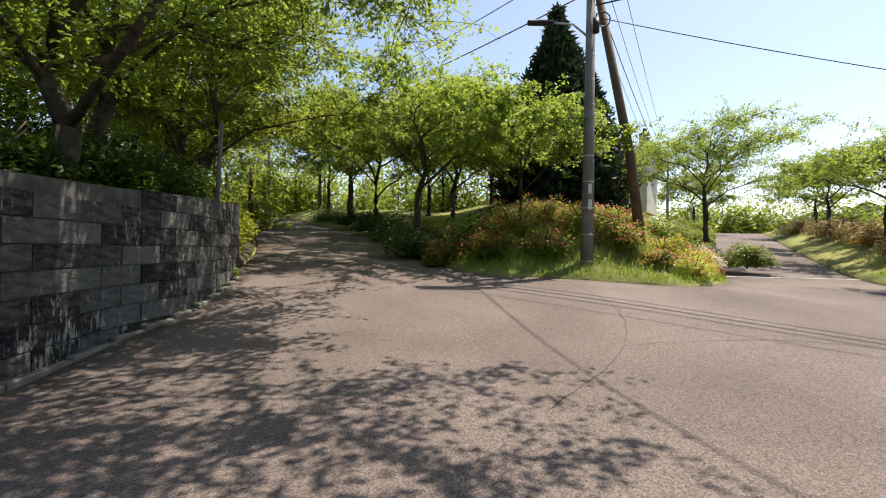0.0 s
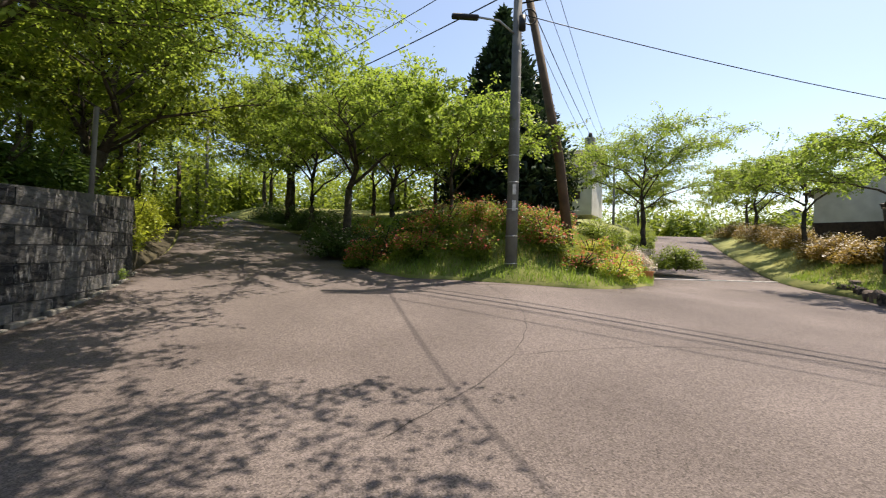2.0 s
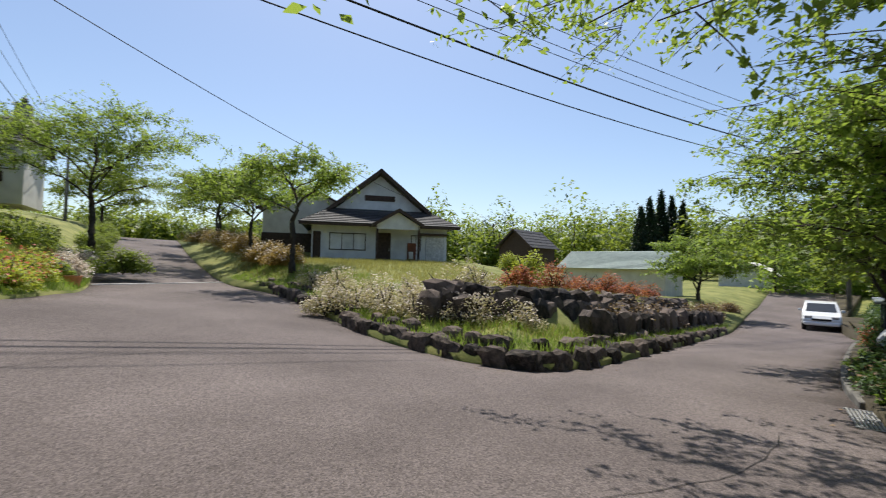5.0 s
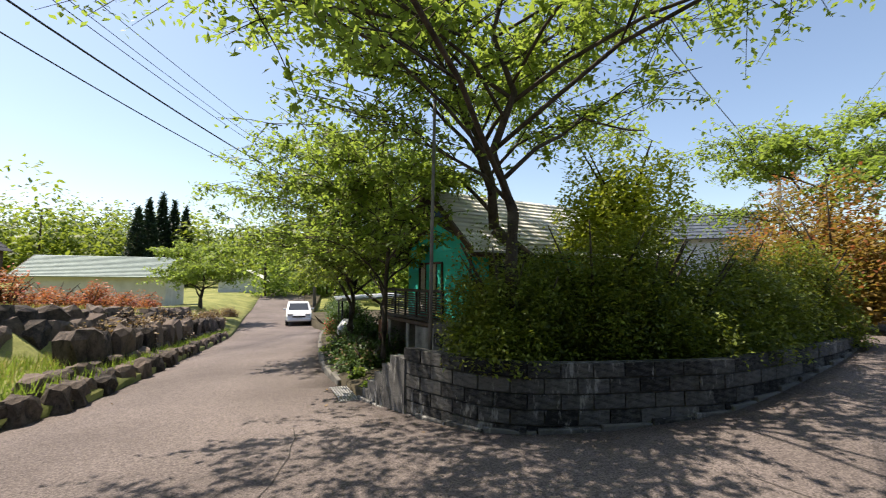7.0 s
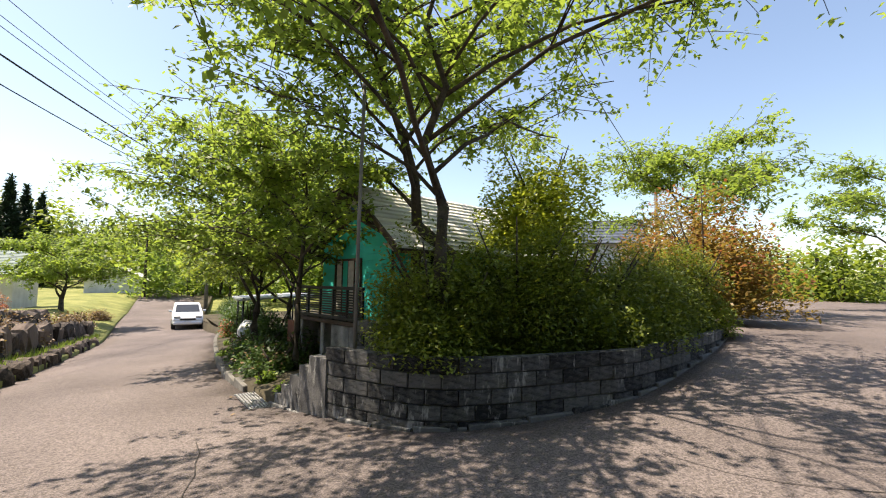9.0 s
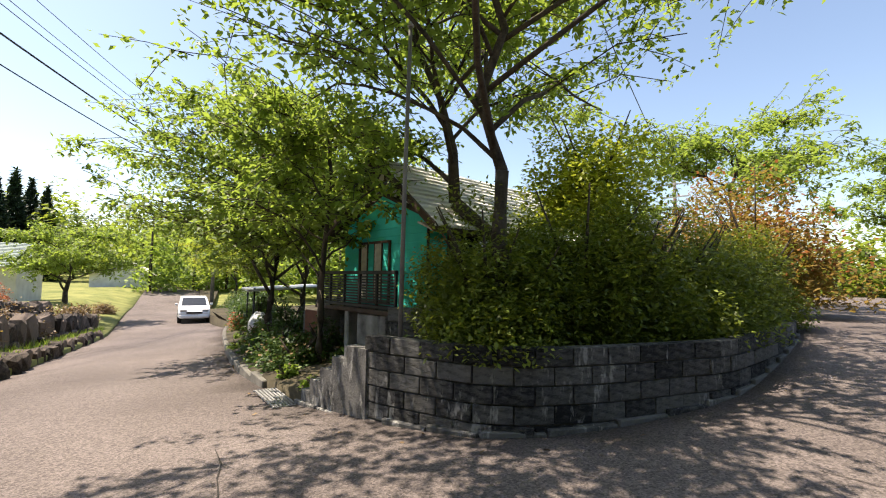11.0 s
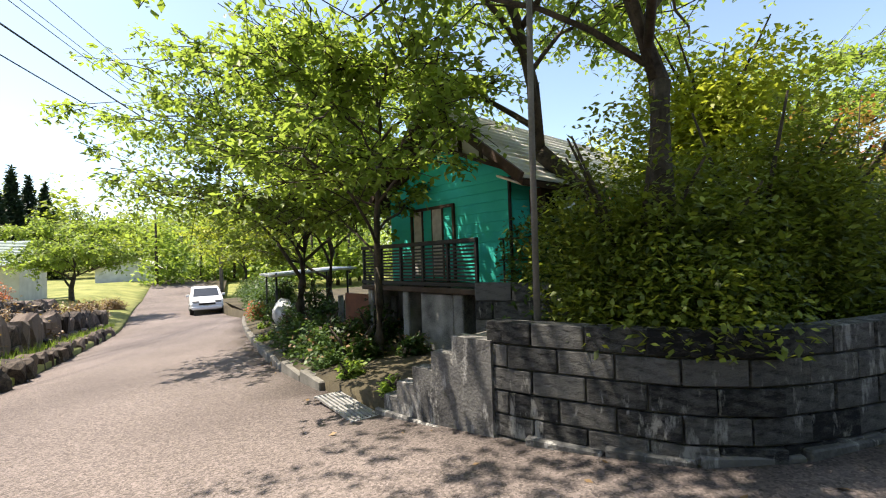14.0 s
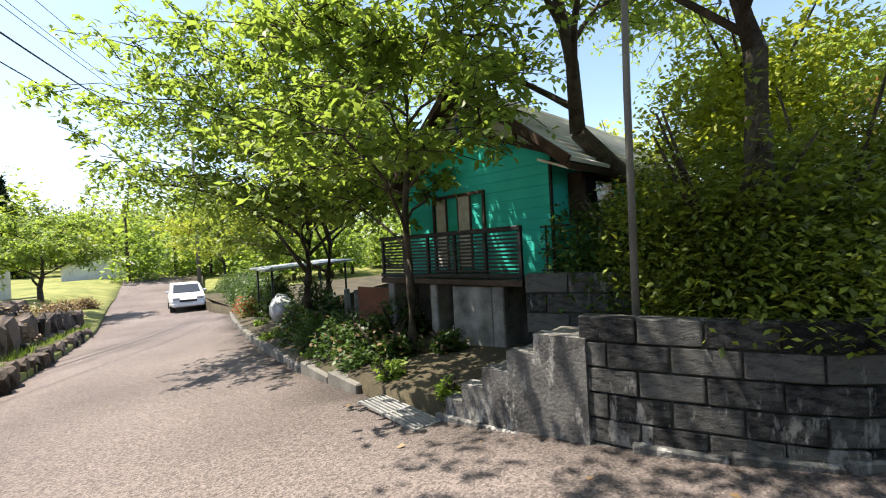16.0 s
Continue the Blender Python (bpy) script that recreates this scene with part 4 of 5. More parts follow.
for a, b, s, r in (((3.9, 13.4, 11.3), (45.5, -15.6, 12.2), .9, .012), ((5.1, 13.4, 11.3), (46.5, -14.8, 12.2), .9, .012), ((4.4, 13.4, 10.6), (46, -15.2, 11.4), .9, .013),
                   ((4.5, 13.4, 9.9), (46, -15.2, 10.4), 1.0, .03), ((4.5, 13.3, 9.0), (46, -15.2, 9.4), 1.1, .02),
                   ((4.6, 13.2, 8.6), (29, 14, 6.0), .4, .012), ((4.6, 13.4, 10.9), (25.5, 50, 12.5), .7, .01), ((5.2, 13.4, 10.9), (26, 50, 12.5), .7, .01),
                   ((4.6, 13.3, 9.4), (26, 50, 11), .8, .014), ((4.0, 13.4, 10.4), (-16, 40, 13), .6, .014), ((4.1, 13.4, 9.3), (-16, 40, 12.2), .6, .018),
                   ((4.5, 13.3, 10.0), (12.5, -33, 8.5), 1.0, .014), ((4.6, 13.3, 8.8), (17.5, 36, 9), .3, .009)):
    wire(a, b, s, r * 1.2)
for x, y, z in ((46.0, -15.3, -1.2), (25.8, 50, 4), (-16, 40, 4.5), (12.5, -33, .2)):
    r = empty("utility_pole", pose(x, y, z), "grey concrete utility pole farther along the road", "pole")
    tube("shaft", [(0, 0, -1.2), (0, 0, 12.6 if x > 40 else 9)], [.17, .1], POLECONC, r, sides=10)
    for zz in (6.9, 7.8, 8.6):
        boxpart("crossarm", (-.9, .9, -.05, .05, zz, zz + .1), STEEL, r, bevel=.005)
tp = empty("steel_pole", pose(7.45, -3.05, .45), "thin galvanised steel pole beside the curved wall", "pole")
tube("shaft", [(0, 0, -.2), (-.02, 0, 1.6), (-.06, 0, 3.3)], [.024, .022, .02], POLECONC, tp, sides=10)
tube("cap", [(-.06, 0, 3.3), (-.06, 0, 3.36)], [.034, .02], STEEL, tp, sides=10)
tq = empty("steel_pole", pose(-5.0, 9.6, 2.0), "thin galvanised steel pole standing on the block wall", "pole")
tube("shaft", [(0, 0, -.2), (.1, 0, 2.2)], [.05, .045], POLECONC, tq, sides=10)

# stepped concrete end of the curved wall, upper wall beside the stairs
sw = empty("stepped_wall", pose(0, 0, 0), "pale weathered concrete wall end stepping down to the road", "wall")
SX = [(7.75, 8.06, .5), (8.06, 8.28, .36), (8.28, 8.5, .21), (8.5, 8.7, .06), (8.7, 8.87, -.08)]
def step_profile(y0, y1, drop, material, name):
    bm = bmesh.new()
    prof = [(7.7, -.5), (8.87, -.5)] + [q for x0, x1, z in SX[::-1] for q in ((x1, z - drop), (x0, z - drop))]
    prof[-1] = (7.7, prof[-1][1])
    a = [bm.verts.new((x, y0, z)) for x, z in prof]
    b2 = [bm.verts.new((x, y1, z)) for x, z in prof]
    bm.faces.new(a)
    bm.faces.new(b2[::-1])
    for i in range(len(prof)):
        k = (i + 1) % len(prof)
        bm.faces.new((a[i], b2[i], b2[k], a[k]))
    return part(name, bm, material, sw)


step_profile(-2.84, -2.98, 0, RUNCONC, "stepped_face")
step_profile(-2.985, -3.3, .025, DARKCONC, "inner_fill")
boxpart("base_kerb", (7.7, 8.95, -2.835, -2.79, -.5, -.2), RUNCONC, sw, bevel=.01)
INWARD = 1
block_wall("wall_upper", dense([(8.75, -4.0), (8.0, -4.15), (7.4, -4.3)], .3), lambda s: .82, lambda x, y: -.1, .192, .42, .16, "short upper block wall beside the stairs", WALLBLOCK)
st = empty("stairs", pose(0, 0, 0), "concrete garden steps climbing beside the stepped wall", "stairs")
for i in range(4):
    boxpart("step", (8.6 - i * .28, 8.95 - i * .28, -3.95, -3.3, -.5, -.18 + i * .16), CONCRETE, st, bevel=.012)
gr = empty("drain_grate", pose(9.35, -2.78, land(9.35, -2.78) + .015, rz=-12), "steel drain grating at the road edge", "grate")
for i in range(7):
    boxpart("bar", (-.45, .45, -.12 + i * .04, -.1 + i * .04, 0, .02), STEEL, gr, bevel=0)
for x in (-.45, 0, .43):
    boxpart("cross_bar", (x, x + .02, -.12, .16, -.002, .016), STEEL, gr, bevel=0)
kb = empty("kerb", pose(0, 0, 0), "low mossy concrete kerb of the garden bed", "kerb", kind="structure")
for a, b in zip(EDGE_S[-34:-3], EDGE_S[-33:-2]):
    d = b - a
    boxpart("kerb_stone", (0, d.length - .015, -.06, .06, -.25, .15), DARKCONC, kb, bevel=.015, at=pose(a.x, a.y, land(a.x, a.y), rz=math.degrees(math.atan2(d.y, d.x))))


# car
def car():
    z = land(33.4, -9.7)
    r = empty("car", pose(33.4, -9.7, z, rz=164), "small white hatchback parked at the roadside, facing uphill", "car")
    prof = [(1.85, .35), (1.88, .62), (1.7, .82), (1.0, .95), (.35, 1.42), (-.9, 1.47), (-1.6, 1.2), (-1.8, .9), (-1.85, .35)]
    bm = bmesh.new()
    rows = []
    for y, k in ((-.80, .93), (-.74, 1.0), (0, 1.02), (.74, 1.0), (.80, .93)):
        rows.append([bm.verts.new((x * (k if abs(y) > .77 else 1), y * (1 if zz < 1 else .86), zz)) for x, zz in prof])
    for a, b in zip(rows, rows[1:]):
        for i in range(len(prof)):
            j = (i + 1) % len(prof)
            bm.faces.new((a[i], a[j], b[j], b[i]))
    bm.faces.new(rows[0])
    bm.faces.new(rows[-1][::-1])
    bmesh.ops.bevel(bm, geom=bm.edges[:], offset=.03, segments=1, affect="EDGES")
    part("body", bm, CARWHITE, r, smooth=False)
    slab("windscreen", [(.97, -.64, 1.0), (.97, .64, 1.0), (.42, .58, 1.4), (.42, -.58, 1.4)], .02, CARGLASS, r)
    for s in (-1, 1):
        slab("side_window", [(.8, s * .765, 1.0), (-1.3, s * .765, 1.0), (-1.0, s * .70, 1.36), (.35, s * .70, 1.36)], .01, CARGLASS, r)
        boxpart("headlight", (1.7, 1.87, s * .55 - .16, s * .55 + .16, .66, .8), STEEL, r, bevel=.03)
        boxpart("wing_mirror", (.7, .85, s * .9 - .08, s * .9 + .08, .98, 1.1), CARWHITE, r, bevel=.02)
        for x in (1.2, -1.2):
            w = tube("wheel", [(x, s * .62, .29), (x, s * .82, .29)], [.29, .29], RUBBER, r, sides=18)
            tube("rim", [(x, s * .8, .29), (x, s * .83, .29)], [.18, .18], STEEL, w, sides=14)
    boxpart("grille", (1.84, 1.9, -.4, .4, .55, .66), BLACK, r, bevel=.01)
    boxpart("number_plate", (1.88, 1.905, -.17, .17, .4, .53), PAINTWHITE, r, bevel=.003)
    boxpart("bumper", (1.75, 1.93, -.75, .75, .3, .5), CARWHITE, r, bevel=.05)


car()
# covered motorcycle and a canopy on posts
bm = bmesh.new()
bmesh.ops.create_icosphere(bm, subdivisions=3, radius=1)
for v in bm.verts:
    v.co = Vector((v.co.x * .6, v.co.y * .28, max(v.co.z, -.9) * (.3 + .1 * math.cos(v.co.x * 3)) + .3)) * (1 + .12 * noise.noise(v.co * 3))
mc = part("covered_motorcycle", bm, SILVERSHEET, at=pose(17.0, -6.1, land(17.0, -6.1) + .2, rz=-20), smooth=True)
tagged(mc, "motorcycle under a crumpled silver cover", "motorcycle")
cp = empty("carport", pose(18.5, -7.6, land(18, -7) + .1, rz=-20), "small carport with thin posts and a flat grey roof", "carport")
for x in (-1.4, 1.4):
    for y in (-1, 1):
        tube("post", [(x, y, -.3), (x, y, 1.5)], .03, BLACK, cp)
slab("roof", [(-1.7, -1.2, 1.6), (1.7, -1.2, 1.6), (1.7, 1.2, 1.45), (-1.7, 1.2, 1.45)], .05, STEEL, cp)


# rocks of the garden edge
def rock_mesh(seed):
    bm = bmesh.new()
    bmesh.ops.create_icosphere(bm, subdivisions=2, radius=1)
    for v in bm.verts:
        c = v.co.copy()
        v.co = Vector((max(min(c.x, .72), -.72), max(min(c.y, .7), -.7), max(min(c.z, .66), -.7))) * (1 + .35 * noise.noise(c * 1.3 + Vector((seed * 9, 0, 0))) + .1 * noise.noise(c * 4 + Vector((seed, 0, 0))))
    me = bpy.data.meshes.new("rock")
    bm.to_mesh(me)
    bm.free()
    me.materials.append(ROCK)
    return me


ROCKS = [rock_mesh(i) for i in range(7)]


def rock_row(line, off, size, high, step, base, skip=0.0):
    acc = 0
    for a, b in zip(line, line[1:]):
        d = b - a
        acc += d.length
        if acc < step:
            continue
        acc = 0
        if random.random() < skip:
            continue
        n = Vector((-d.y, d.x)).normalized()
        c = a + n * (off + random.uniform(-.08, .08))
        s = size * random.uniform(.7, 1.15)
        ob = new("rock", random.choice(ROCKS))
        ob.matrix_basis = Matrix.LocRotScale((c.x, c.y, base(c.x, c.y) + high * .35), Euler((random.uniform(-.15, .15), random.uniform(-.15, .15), math.atan2(d.y, d.x) + random.uniform(-.3, .3))), (s, s * .62, high * random.uniform(.75, 1.1)))
        tagged(ob, "dark angular garden rock edging the lawn", "rock", "edging rocks")


front = [p for p in dense([(17.0, 16.2), (15.4, 12.8), (12.4, 7.6), (11.5, 6.2), (10.45, 3.9), (9.95, 1.9), (11.2, .6), (17.0, -1.2), (28, -4.4)], .2)]
rock_row(front, .2, .4, .36, .4, land)
rock_row(front, .55, .36, .3, .6, lambda x, y: land(x, y) + .22, .35)
back = dense([(12.6, 4.6), (12.5, 3.2), (13.8, 2.3), (18.0, .9), (25, -1.1), (29, -2.4)], .2)
rock_row(back, -.3, .62, .8, .4, lambda x, y: land(x, y) + .5)
rock_row(back, .45, .5, .4, .6, lambda x, y: land(x, y) + 1.1, .3)
rock_row(dense([(13.5, .75), (17.0, -.45), (24, -2.5), (30, -4.3)], .2), 0, .5, .75, .42, lambda x, y: land(x, y) + .3)
rock_row(back, -.1, .6, .6, .6, lambda x, y: land(x, y) + 1.0, .2)

# shrubs along the lawn and the lower road
hh = lambda x, y: h_house(x, y, float(seg_dist(np.array([x]), np.array([y]), [(p.x, p.y) for p in P_HOUSE])[0]))
hi = lambda x, y: H_ISL(x, y, float(seg_dist(np.array([x]), np.array([y]), [(p.x, p.y) for p in P_ISL])[0]))
sd = 100


def shrubs(spots, base, leaf_m, flower, label, n=1600, leaf=.07, nf=0, group="", grow=1.0):
    global sd
    for x, y, rx, rz in spots:
        rx, rz = rx * grow, rz * (grow * .5 + .5)
        sd += 1
        bush(x, y, base(x, y) - .05, rx, rx * random.uniform(.8, 1.1), rz, int(n * rx), leaf, leaf_m, label, flower, int(nf * rx), sd, group=group)


shrubs([(13.0, 7.2, .7, .75), (12.7, 6.0, .7, .8), (12.4, 5.0, .65, .75), (12.2, 3.9, .6, .7), (14.0, 8.6, .7, .8), (12.0, 2.9, .55, .6), (15.3, 10.6, .7, .7), (13.6, 5.6, .5, .6), (12.6, 8.0, .6, .7), (13.3, 6.6, .6, .8), (13.0, 4.4, .6, .8), (13.4, 3.6, .55, .75), (12.2, 2.3, .5, .6)], hh, L_STRAW, L_FLOWER, "thin leggy azalea with pale straw-coloured spent blossom", 1100, .06, 1000, "pale azaleas", 1.45)
shrubs([(16.2, 3.3, 1.0, 1.1), (18.6, 2.5, 1.1, 1.2), (21, 1.8, 1.2, 1.2), (23.6, 1.0, 1.2, 1.2), (26.2, .3, 1.3, 1.3), (29, -.6, 1.3, 1.2), (30, 5.5, 1.0, .7), (34, 6.5, 1.0, .7)], hh, L_RED, L_PINK, "rounded red-leaved azalea on top of the rocks", 1500, .08, 250, "red azaleas")
shrubs([(17.4, 3.2, .7, 1.6), (36, 9, 1.6, 2.0)], hh, L_YELLOW, None, "upright yellow-green shrub beside the rocks", 2200, .09)
shrubs([(15.4, .6, .6, .9), (17.2, 0.0, .75, 1.1), (19.0, -.5, .8, 1.2), (21.2, -1.2, .9, 1.2), (27.5, -3.0, 1.0, 1.2), (30, -3.7, 1.1, 1.3), (33, -4.4, 1.0, 1.0), (39, -6.2, 1.2, .9)], hh, L_DEAD, L_ORANGE, "brownish roadside shrub below the rocks", 1500, .08, 400)
shrubs([(20, 17.5, 1.0, .9), (22, 20, 1.0, 1.0), (18.6, 15.2, .9, .8), (25, 26, 1.2, 1.1), (29, 33, 1.3, 1.2), (33, 41, 1.5, 1.4), (20.5, 18.8, .8, .9), (24, 24, 1.1, 1.2), (27, 29.5, 1.2, 1.3)], hh, L_ORANGE, L_FLOWER, "pale blossoming azalea mound beside the uphill road", 1700, .09, 600, "roadside azaleas", 1.6)
# azaleas on the bank between the roads
shrubs([(3.0, 13.0, .7, .8), (1.6, 13.4, .8, .9), (5.4, 13.2, .8, .9), (4.6, 14.2, .9, 1.0), (6.2, 12.6, .6, .5), (.2, 13.7, .8, .8), (2.4, 14.4, .9, 1.1), (-.2, 17.4, .9, 1.1), (3.6, 15.4, .9, 1.1), (6.0, 15.2, .9, 1.0)], hi, L_MID, L_PINK, "green azalea dotted with coral-pink flowers on the bank", 2200, .07, 1000, "bank azaleas", 1.45)
shrubs([(7.6, 13.2, .75, .75), (8.3, 14.6, .7, .7), (7.4, 14.6, .7, .8), (9.0, 15.4, .7, .8)], hi, L_YELLOW, L_PINK, "yellow-green azalea with coral tips on the bank", 2200, .07, 700, "bank azaleas", 1.35)
shrubs([(.4, 14.6, .9, 1.0), (-.9, 15.6, 1.0, 1.1), (-1.4, 18.6, 1.1, 1.2), (-2.5, 21.4, 1.2, 1.2), (-3.8, 25, 1.3, 1.2), (-5.6, 29, 1.4, 1.2), (1.9, 15.6, 1.0, 1.2), (-8.6, 34, 1.6, 1.3)], hi, L_DARK, L_FLOWER, "dark green azalea mound dotted with pale flowers beside the forest road", 2400, .08, 130, "forest road azaleas", 1.4)
shrubs([(11.6, 19.4, 1.0, 1.1), (12.9, 21.6, 1.0, 1.0)], hi, L_FLOWER, L_FLOWER, "white-flowering azalea mound beside the uphill road", 1500, .08, 900, "white azaleas")
shrubs([(14.5, 24, 1.1, 1.1), (17.4, 29, 1.2, 1.0), (10.5, 17.6, .7, .7), (22, 37, 1.5, 1.4), (14, 20, 1.3, 1.2), (10.5, 21, 1.5, 1.6), (19.5, 33, 1.4, 1.6), (26, 44, 1.8, 2.0), (12.5, 24.5, 1.4, 1.8), (31, 54, 2.2, 2.4)], hi, L_MID, None, "clipped green shrub beside the uphill road", 2200, .09)
# undergrowth behind the tall block wall
hw = lambda x, y: H_WEST(x, y, 1.5)
shrubs([(-5.7, 3.6, 1.0, 1.3), (-5.8, 5.4, 1.0, 1.2), (-6.0, 7.2, 1.1, 1.4), (-6.2, 9.0, 1.0, 1.3), (-6.6, 10.8, 1.1, 1.3), (-7.5, 6.3, 1.6, 2.2), (-8.2, 8.4, 1.6, 2.2), (-8.4, 11, 1.6, 2.0), (-7.6, 3.4, 1.5, 2.2)], hw, L_DARK, None, "dark evergreen undergrowth behind the block wall", 2600, .1, group="wall undergrowth")
shrubs([(-6.6, 12.9, .9, 1.6), (-7.6, 15.5, 1.2, 1.6), (-9.6, 19, 1.4, 1.6), (-12.6, 25, 1.6, 1.6)], lambda x, y: land(x, y) + .5, L_YELLOW, None, "yellow-green roadside bush at the forest road edge", 2000, .09)
# layered maple hedge above the curved wall
n = 0
run = 0
for a, b in zip(CURVE, CURVE[1:]):
    run += (b - a).length
    if run > .78:
        run = 0
        d = (b - a).normalized()
        q = a + Vector((d.y, -d.x)) * -(1.08 if n < 7 else .6)
        if q.x < 7.4:
            n += 1
            bush(q.x, q.y, .5, 1.25, 1.25, 1.62 + .15 * math.sin(n * 2.3) + (.2 if n > 2 else -.1), 12500, .047, L_HEDGE, "dense layered green maple hedge spilling over the curved wall", None, 0, 300 + n, name="hedge_shrub", group="maple hedge", lumps=26)
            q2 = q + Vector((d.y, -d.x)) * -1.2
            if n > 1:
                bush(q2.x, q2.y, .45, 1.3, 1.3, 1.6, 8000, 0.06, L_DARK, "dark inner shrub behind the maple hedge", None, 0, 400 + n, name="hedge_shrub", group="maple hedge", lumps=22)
bush(7.0, -6.6, 2.0, 1.4, 1.4, 2.2, 8000, .07, L_YELLOW, "golden-leaved maple rising behind the hedge", seed=501, name="golden_maple", lumps=24)
tube("trunk", [(0, 0, -1.6), (0, 0, .8)], [.08, .06], BARK, bpy.data.objects["golden_maple"])
for k, (x, y, s) in enumerate(((5.7, -12.6, 2.0), (6.9, -14.6, 2.2))):
    bush(x, y, .7, s, s, 3.5, 7000, .1, L_ORANGE, "orange-red leaved maple at the end of the hedge", L_RED, 2000, 510 + k, name="red_maple", lumps=24)
bush(9.4, -9.8, .9, 1.6, 1.6, 3.0, 4000, .11, L_YELLOW, "yellow-green maple beside the teal house", seed=520, name="golden_maple", lumps=22)
# bed below the teal house
shrubs([(10.6, -3.75, .55, .6), (11.4, -4.0, .7, .75), (12.4, -4.35, .7, .8), (11.2, -4.6, .6, .8), (13.6, -4.7, .7, .7), (14.6, -5.0, .6, .7), (10.0, -4.2, .35, .45)], lambda x, y: land(x, y) + .15, L_DARK, L_DEAD, "dark leafy rose bush in the planting bed", 1700, .07, 250, "bed shrubs")
shrubs([(21, -7.4, .7, .8), (23, -8.2, .8, .9)], lambda x, y: land(x, y) + .1, L_RED, L_PINK, "red-flowering azalea beside the lower road", 1600, .08, 500)
for x, y in ((11.9, -5.3), (12.6, -5.4), (13.3, -5.6), (14.0, -5.9), (11.2, -5.0)):
    r = empty("garden_post", pose(x, y, land(x, y)), "pale weathered timber post in front of the lower storey", "post", "garden posts")
    tube("shaft", [(0, 0, -.2), (.02, 0, .9)], [.07, .06], CONCRETE, r)

shrubs([(15.6, -6.3, .9, 1.5), (18.8, -7.0, .8, 1.6), (20.6, -7.6, 1.0, 1.7), (22.6, -8.6, 1.1, 1.7), (25, -9.6, 1.2, 1.8), (28, -10.8, 1.3, 1.9), (31.5, -12.2, 1.4, 1.9), (35, -13.6, 1.4, 2.0), (40, -15.2, 1.6, 2.0)], lambda x, y: land(x, y) + .1, L_DARK, None, "tall dark evergreen shrub along the lower road", 2400, .09, group="lower road shrubs")
# grass
PH, PI_ = [(p.x, p.y) for p in P_HOUSE], [(p.x, p.y) for p in P_ISL]
grass("lawn_grass", scatter(60000, 10, 30, -4, 22, PH, h_house, .8), .2, L_DRYGRASS, "long uncut lawn grass going to seed")
grass("lawn_edge_grass", scatter(90000, 9.5, 30, -5, 18, PH, h_house, .15, 2.2), .22, L_GRASS, "lush green grass between the rocks")
grass("bank_grass", scatter(60000, -3, 14, 11, 24, PI_, H_ISL, .02, 6), .26, L_GRASS, "tall green grass along the bank")
grass("bank_dry_grass", scatter(25000, 3, 14, 12, 26, PI_, H_ISL, 1.0, 12), .3, L_DRYGRASS, "yellowing grass on the mound")
leafp = scatter(2500, -8, 14, -10, 14, [(p.x, p.y) for p in ROADLINE], lambda x, y, d: land(x, y) + .012, .02, .55)
litter = leaf_object("leaf_litter", leafp, .06, L_DEAD, None, 0.0)
tagged(litter, "dry brown leaves gathered along the road edges", "leaves", kind="stuff")


# woods far off
def woods(name, spots, leaf, per, material, label, zbase=None):
    cs = []
    tv, tf = [], []
    for k, (x, y, rx, rz) in enumerate(spots):
        z = land(x, y) if zbase is None else zbase
        c = cloud(per, rx, rx, rz * .8, 12, 900 + k + int(abs(x * 3)), .7)
        cs.append(c * np.array([1, 1, 1.15]) + np.array([x, y, z + rz * .04]))
        v, f = tube_data([Vector((x, y, z - 1)), Vector((x, y, z + rz * .6))], [.22, .1], 6)
        o = len(tv)
        tv += v
        tf += [tuple(i + o for i in q) for q in f]
    ob = leaf_object(name, np.concatenate(cs), leaf, material)
    tagged(ob, label, "woods", kind="stuff")
    t = new("woods_trunks", mesh_from("woods_trunks", tv, tf, BARK, True))
    t.parent = ob


R = random.Random(5)
arc = lambda a0, a1, d0, d1, n, r0, r1, h0, h1: [(5 + math.sin(radians(a)) * d, math.cos(radians(a)) * d, R.uniform(r0, r1), R.uniform(h0, h1)) for a, d in ((a0 + (a1 - a0) * (i + R.random()) / n, R.uniform(d0, d1)) for i in range(n))]
woods("forest_west", [(R.uniform(-24, -12), R.uniform(-12, 34), R.uniform(2.4, 3.6), R.uniform(6, 9)) for _ in range(34)], .34, 800, L_MID, "shady mixed woodland on the bank", 2.2)
woods("forest_north", [(R.uniform(-36, 2), R.uniform(48, 72), R.uniform(4, 6), R.uniform(9, 14)) for _ in range(26)], .6, 1400, L_MID, "green woodland at the end of the forest road", 4.5)
woods("forest_middle", [(R.uniform(-9, 14), R.uniform(34, 60), R.uniform(3.5, 5), R.uniform(6, 9.5)) for _ in range(18)], .45, 1500, L_MID, "woodland behind the bank", 3.0)
woods("forest_northeast", arc(20, 60, 75, 120, 44, 5, 8, 6, 10), .7, 1500, L_MID, "leafy woodland beyond the houses", 3.0)
woods("forest_east", arc(58, 128, 85, 150, 80, 6, 10, 12, 18), 1.0, 1100, L_MID, "sunlit yellow-green woodland on the far hillside", 1.5)
woods("forest_ridge", arc(60, 140, 230, 320, 60, 9, 14, 18, 26), 1.6, 400, L_CONIFER, "dark conifer plantation along the distant ridge", 14.0)
woods("forest_southeast", arc(104, 150, 50, 80, 34, 4, 6.5, 9, 14), .6, 1100, L_SPRING, "bright yellow-green trees across the lower road", -1.0)
woods("forest_south", arc(150, 205, 34, 55, 30, 3, 5, 5, 8), .5, 800, L_MID, "trees at the end of the south road", .2)
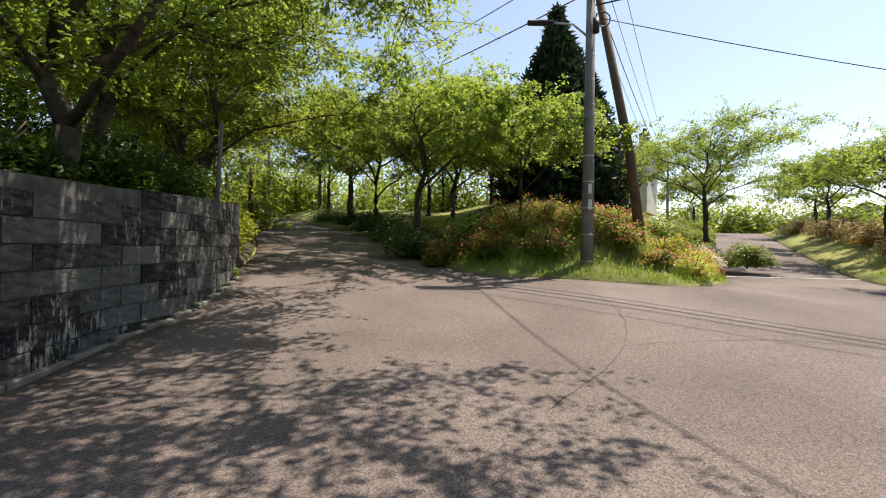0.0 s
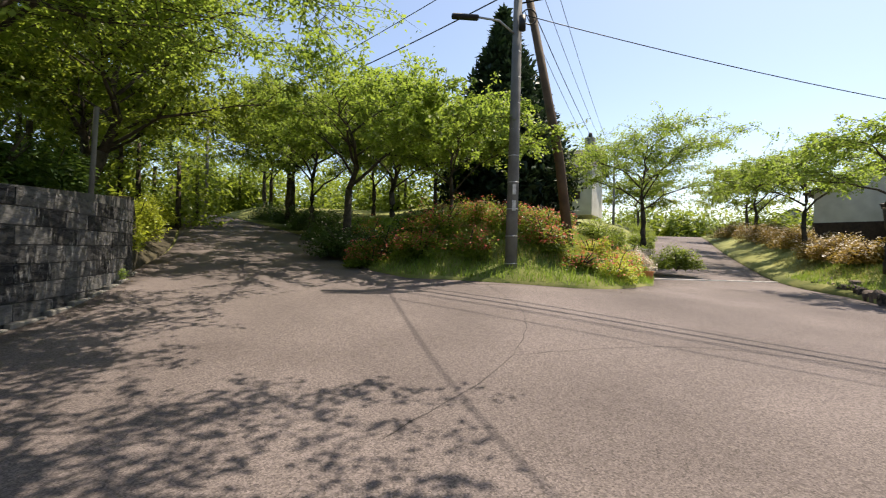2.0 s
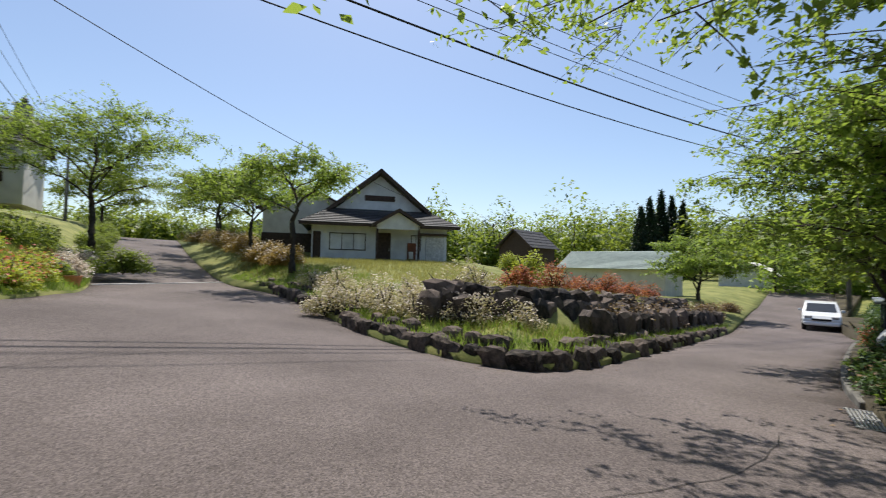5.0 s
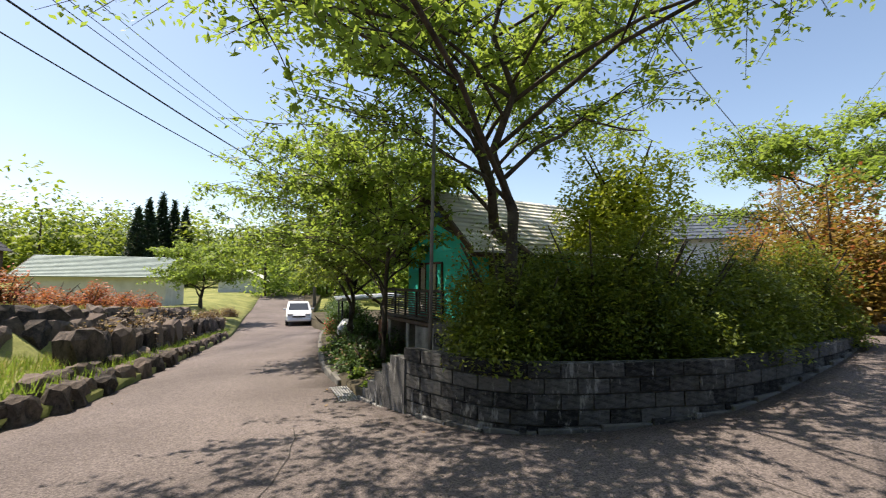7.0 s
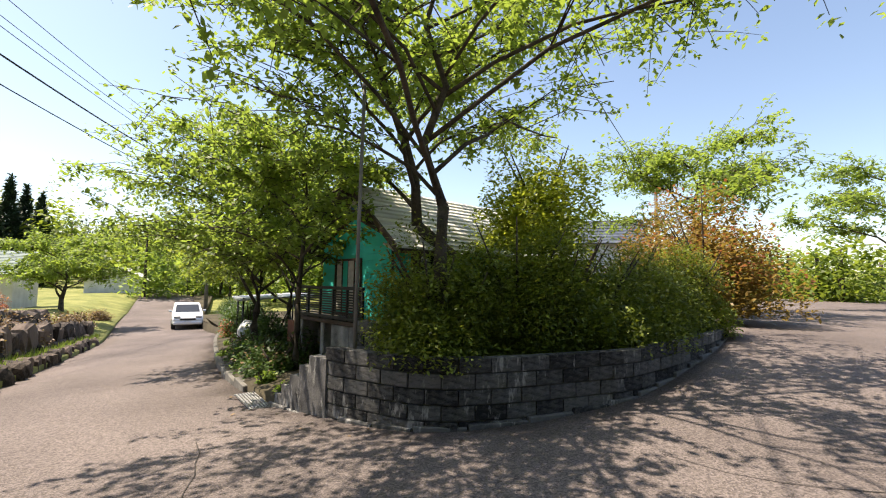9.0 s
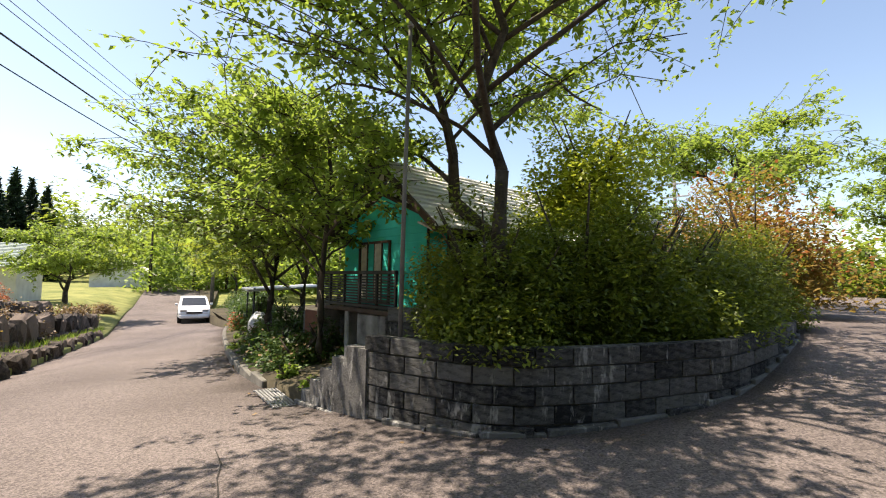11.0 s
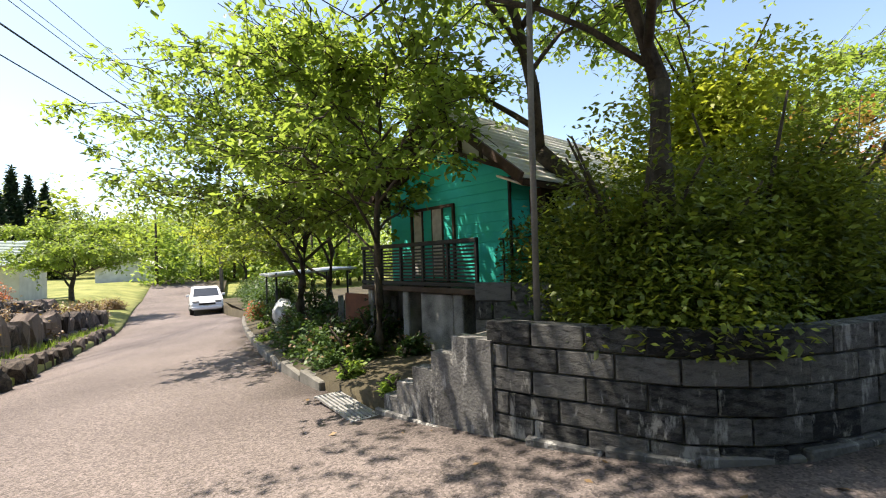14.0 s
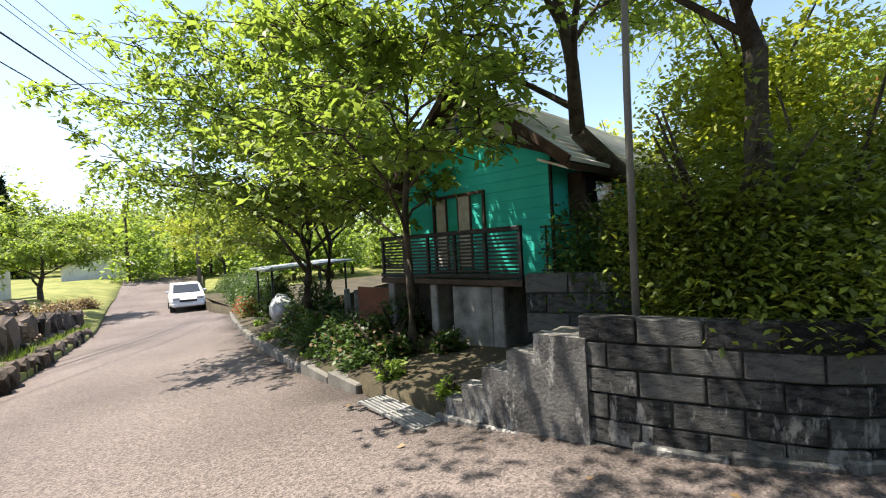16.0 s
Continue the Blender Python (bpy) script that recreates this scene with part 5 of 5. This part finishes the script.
for x, y, hgt in ((90, -2.5, 16), (93, -4.5, 17.5), (96, -6.5, 17), (92, -8, 15.5), (87, -1, 14)):
    conifer(x, y, -1, hgt, 3.0, 5000, "dark cypress in a close stand beyond the lower houses", group="cypress stand")

# road details
pl = empty("plant_pot", pose(10.55, 16.6, hi(10.55, 16.6), rz=20), "orange terracotta block beside the uphill road", "pot")
tube("pot", [(0, 0, -.05), (0, 0, .1), (0, 0, .32), (0, 0, .36), (0, 0, .36)], [.16, .19, .24, .26, .2], TERRACOTTA, pl, sides=14)
boxpart("soil", (-.13, .13, -.13, .13, .28, .335), SOIL, pl)
ln = empty("road_joint", pose(0, 0, 0), "pale concrete joint strip across the uphill road", "road marking", kind="structure")
A, B = Vector((12.3, 19.0)), Vector((17.7, 18.4))
for i in range(9):
    a, b = A.lerp(B, i / 9), A.lerp(B, (i + 1) / 9)
    d = b - a
    boxpart("strip", (0, d.length - .01, -.1, .1, -.02, .022), PAINTWHITE, ln, bevel=.005, at=pose(a.x, a.y, land(a.x, a.y), rz=math.degrees(math.atan2(d.y, d.x))))


def ribbon(name, line, width, material, label, lift=.006):
    """A thin strip that follows the road."""
    pts = dense(line, .25)
    vs, fs = [], []
    for i, p in enumerate(pts):
        d = (pts[min(i + 1, len(pts) - 1)] - pts[max(i - 1, 0)]).normalized()
        w = width * (.6 + .8 * abs(noise.noise(Vector((p.x * 2, p.y * 2, 0)))))
        j = .05 * noise.noise(Vector((p.x * 3, p.y * 3, 5)))
        for sgn in (-1, 1):
            x, y = p.x - d.y * (sgn * w / 2 + j), p.y + d.x * (sgn * w / 2 + j)
            vs.append((x, y, land(x, y) + nz(x, y, .5, .012) + lift))
    fs = [(2 * i, 2 * i + 1, 2 * i + 3, 2 * i + 2) for i in range(len(pts) - 1)]
    ob = new(name, mesh_from(name, vs, fs, material))
    if ob.data.polygons[0].normal.z < 0:
        ob.data.flip_normals()
    return tagged(ob, label, "road", kind="structure")


SEAL = mat("crack_filler", (0.02, 0.018, 0.017), (0.06, 0.05, 0.045), 6, 0.8, 0.2)
for line in ([(1.0, 4.0), (2.6, 6.2), (3.4, 8.6), (3.2, 11.2)], [(2.6, 6.2), (5.5, 6.6), (8.5, 5.6)], [(5.4, .2), (6.6, -1.0), (8.0, -1.6)], [(2.5, -4.5), (3.6, -3.9), (4.4, -3.9)], [(-2.5, 9.5), (-1.5, 13.5), (-4.5, 20)]):
    ribbon("road_crack", line, .011, SEAL, "thin dark sealed crack in the asphalt")

foot = empty("wall_footing", pose(0, 0, 0), "pale cracked concrete footing at the foot of the tall block wall", "footing", kind="structure")
fl = dense(WALL_W, .6)
for a, b in zip(fl, fl[1:]):
    d = b - a
    boxpart("footing_length", (0, d.length - .012, -.13, -.01, -.2, .09), DARKCONC, foot, bevel=.02, at=pose(a.x, a.y, land(a.x, a.y), rz=math.degrees(math.atan2(d.y, d.x))))
foot2 = empty("wall_footing", pose(0, 0, 0), "dark damp concrete footing under the curved wall", "footing", kind="structure")
for a, b in zip(CURVE[5::2], CURVE[7::2]):
    d = b - a
    boxpart("footing_length", (0, d.length - .008, -.05, .03, -.2, .06), WALLBLOCK, foot2, bevel=.01, at=pose(a.x, a.y, land(a.x, a.y), rz=math.degrees(math.atan2(d.y, d.x))))
shrubs([(-4.5, 3.2, .12, .16), (-4.7, 5.4, .1, .14), (-4.75, 7.6, .14, .2), (-5.2, 9.9, .2, .3), (-5.4, 11.0, .3, .4)], lambda x, y: land(x, y) + .06, L_GRASS, None, "small weed growing at the foot of the block wall", 2200, .045, group="wall weeds")
shrubs([(9.0, -3.05, .14, .2), (9.9, -3.2, .2, .25), (8.5, -3.6, .2, .3), (12.0, -3.75, .18, .22), (15.0, -4.7, .25, .3), (17.5, -5.8, .25, .3)], lambda x, y: land(x, y) + .14, L_GRASS, None, "small weed growing along the kerb of the bed", 2200, .05, group="kerb weeds")
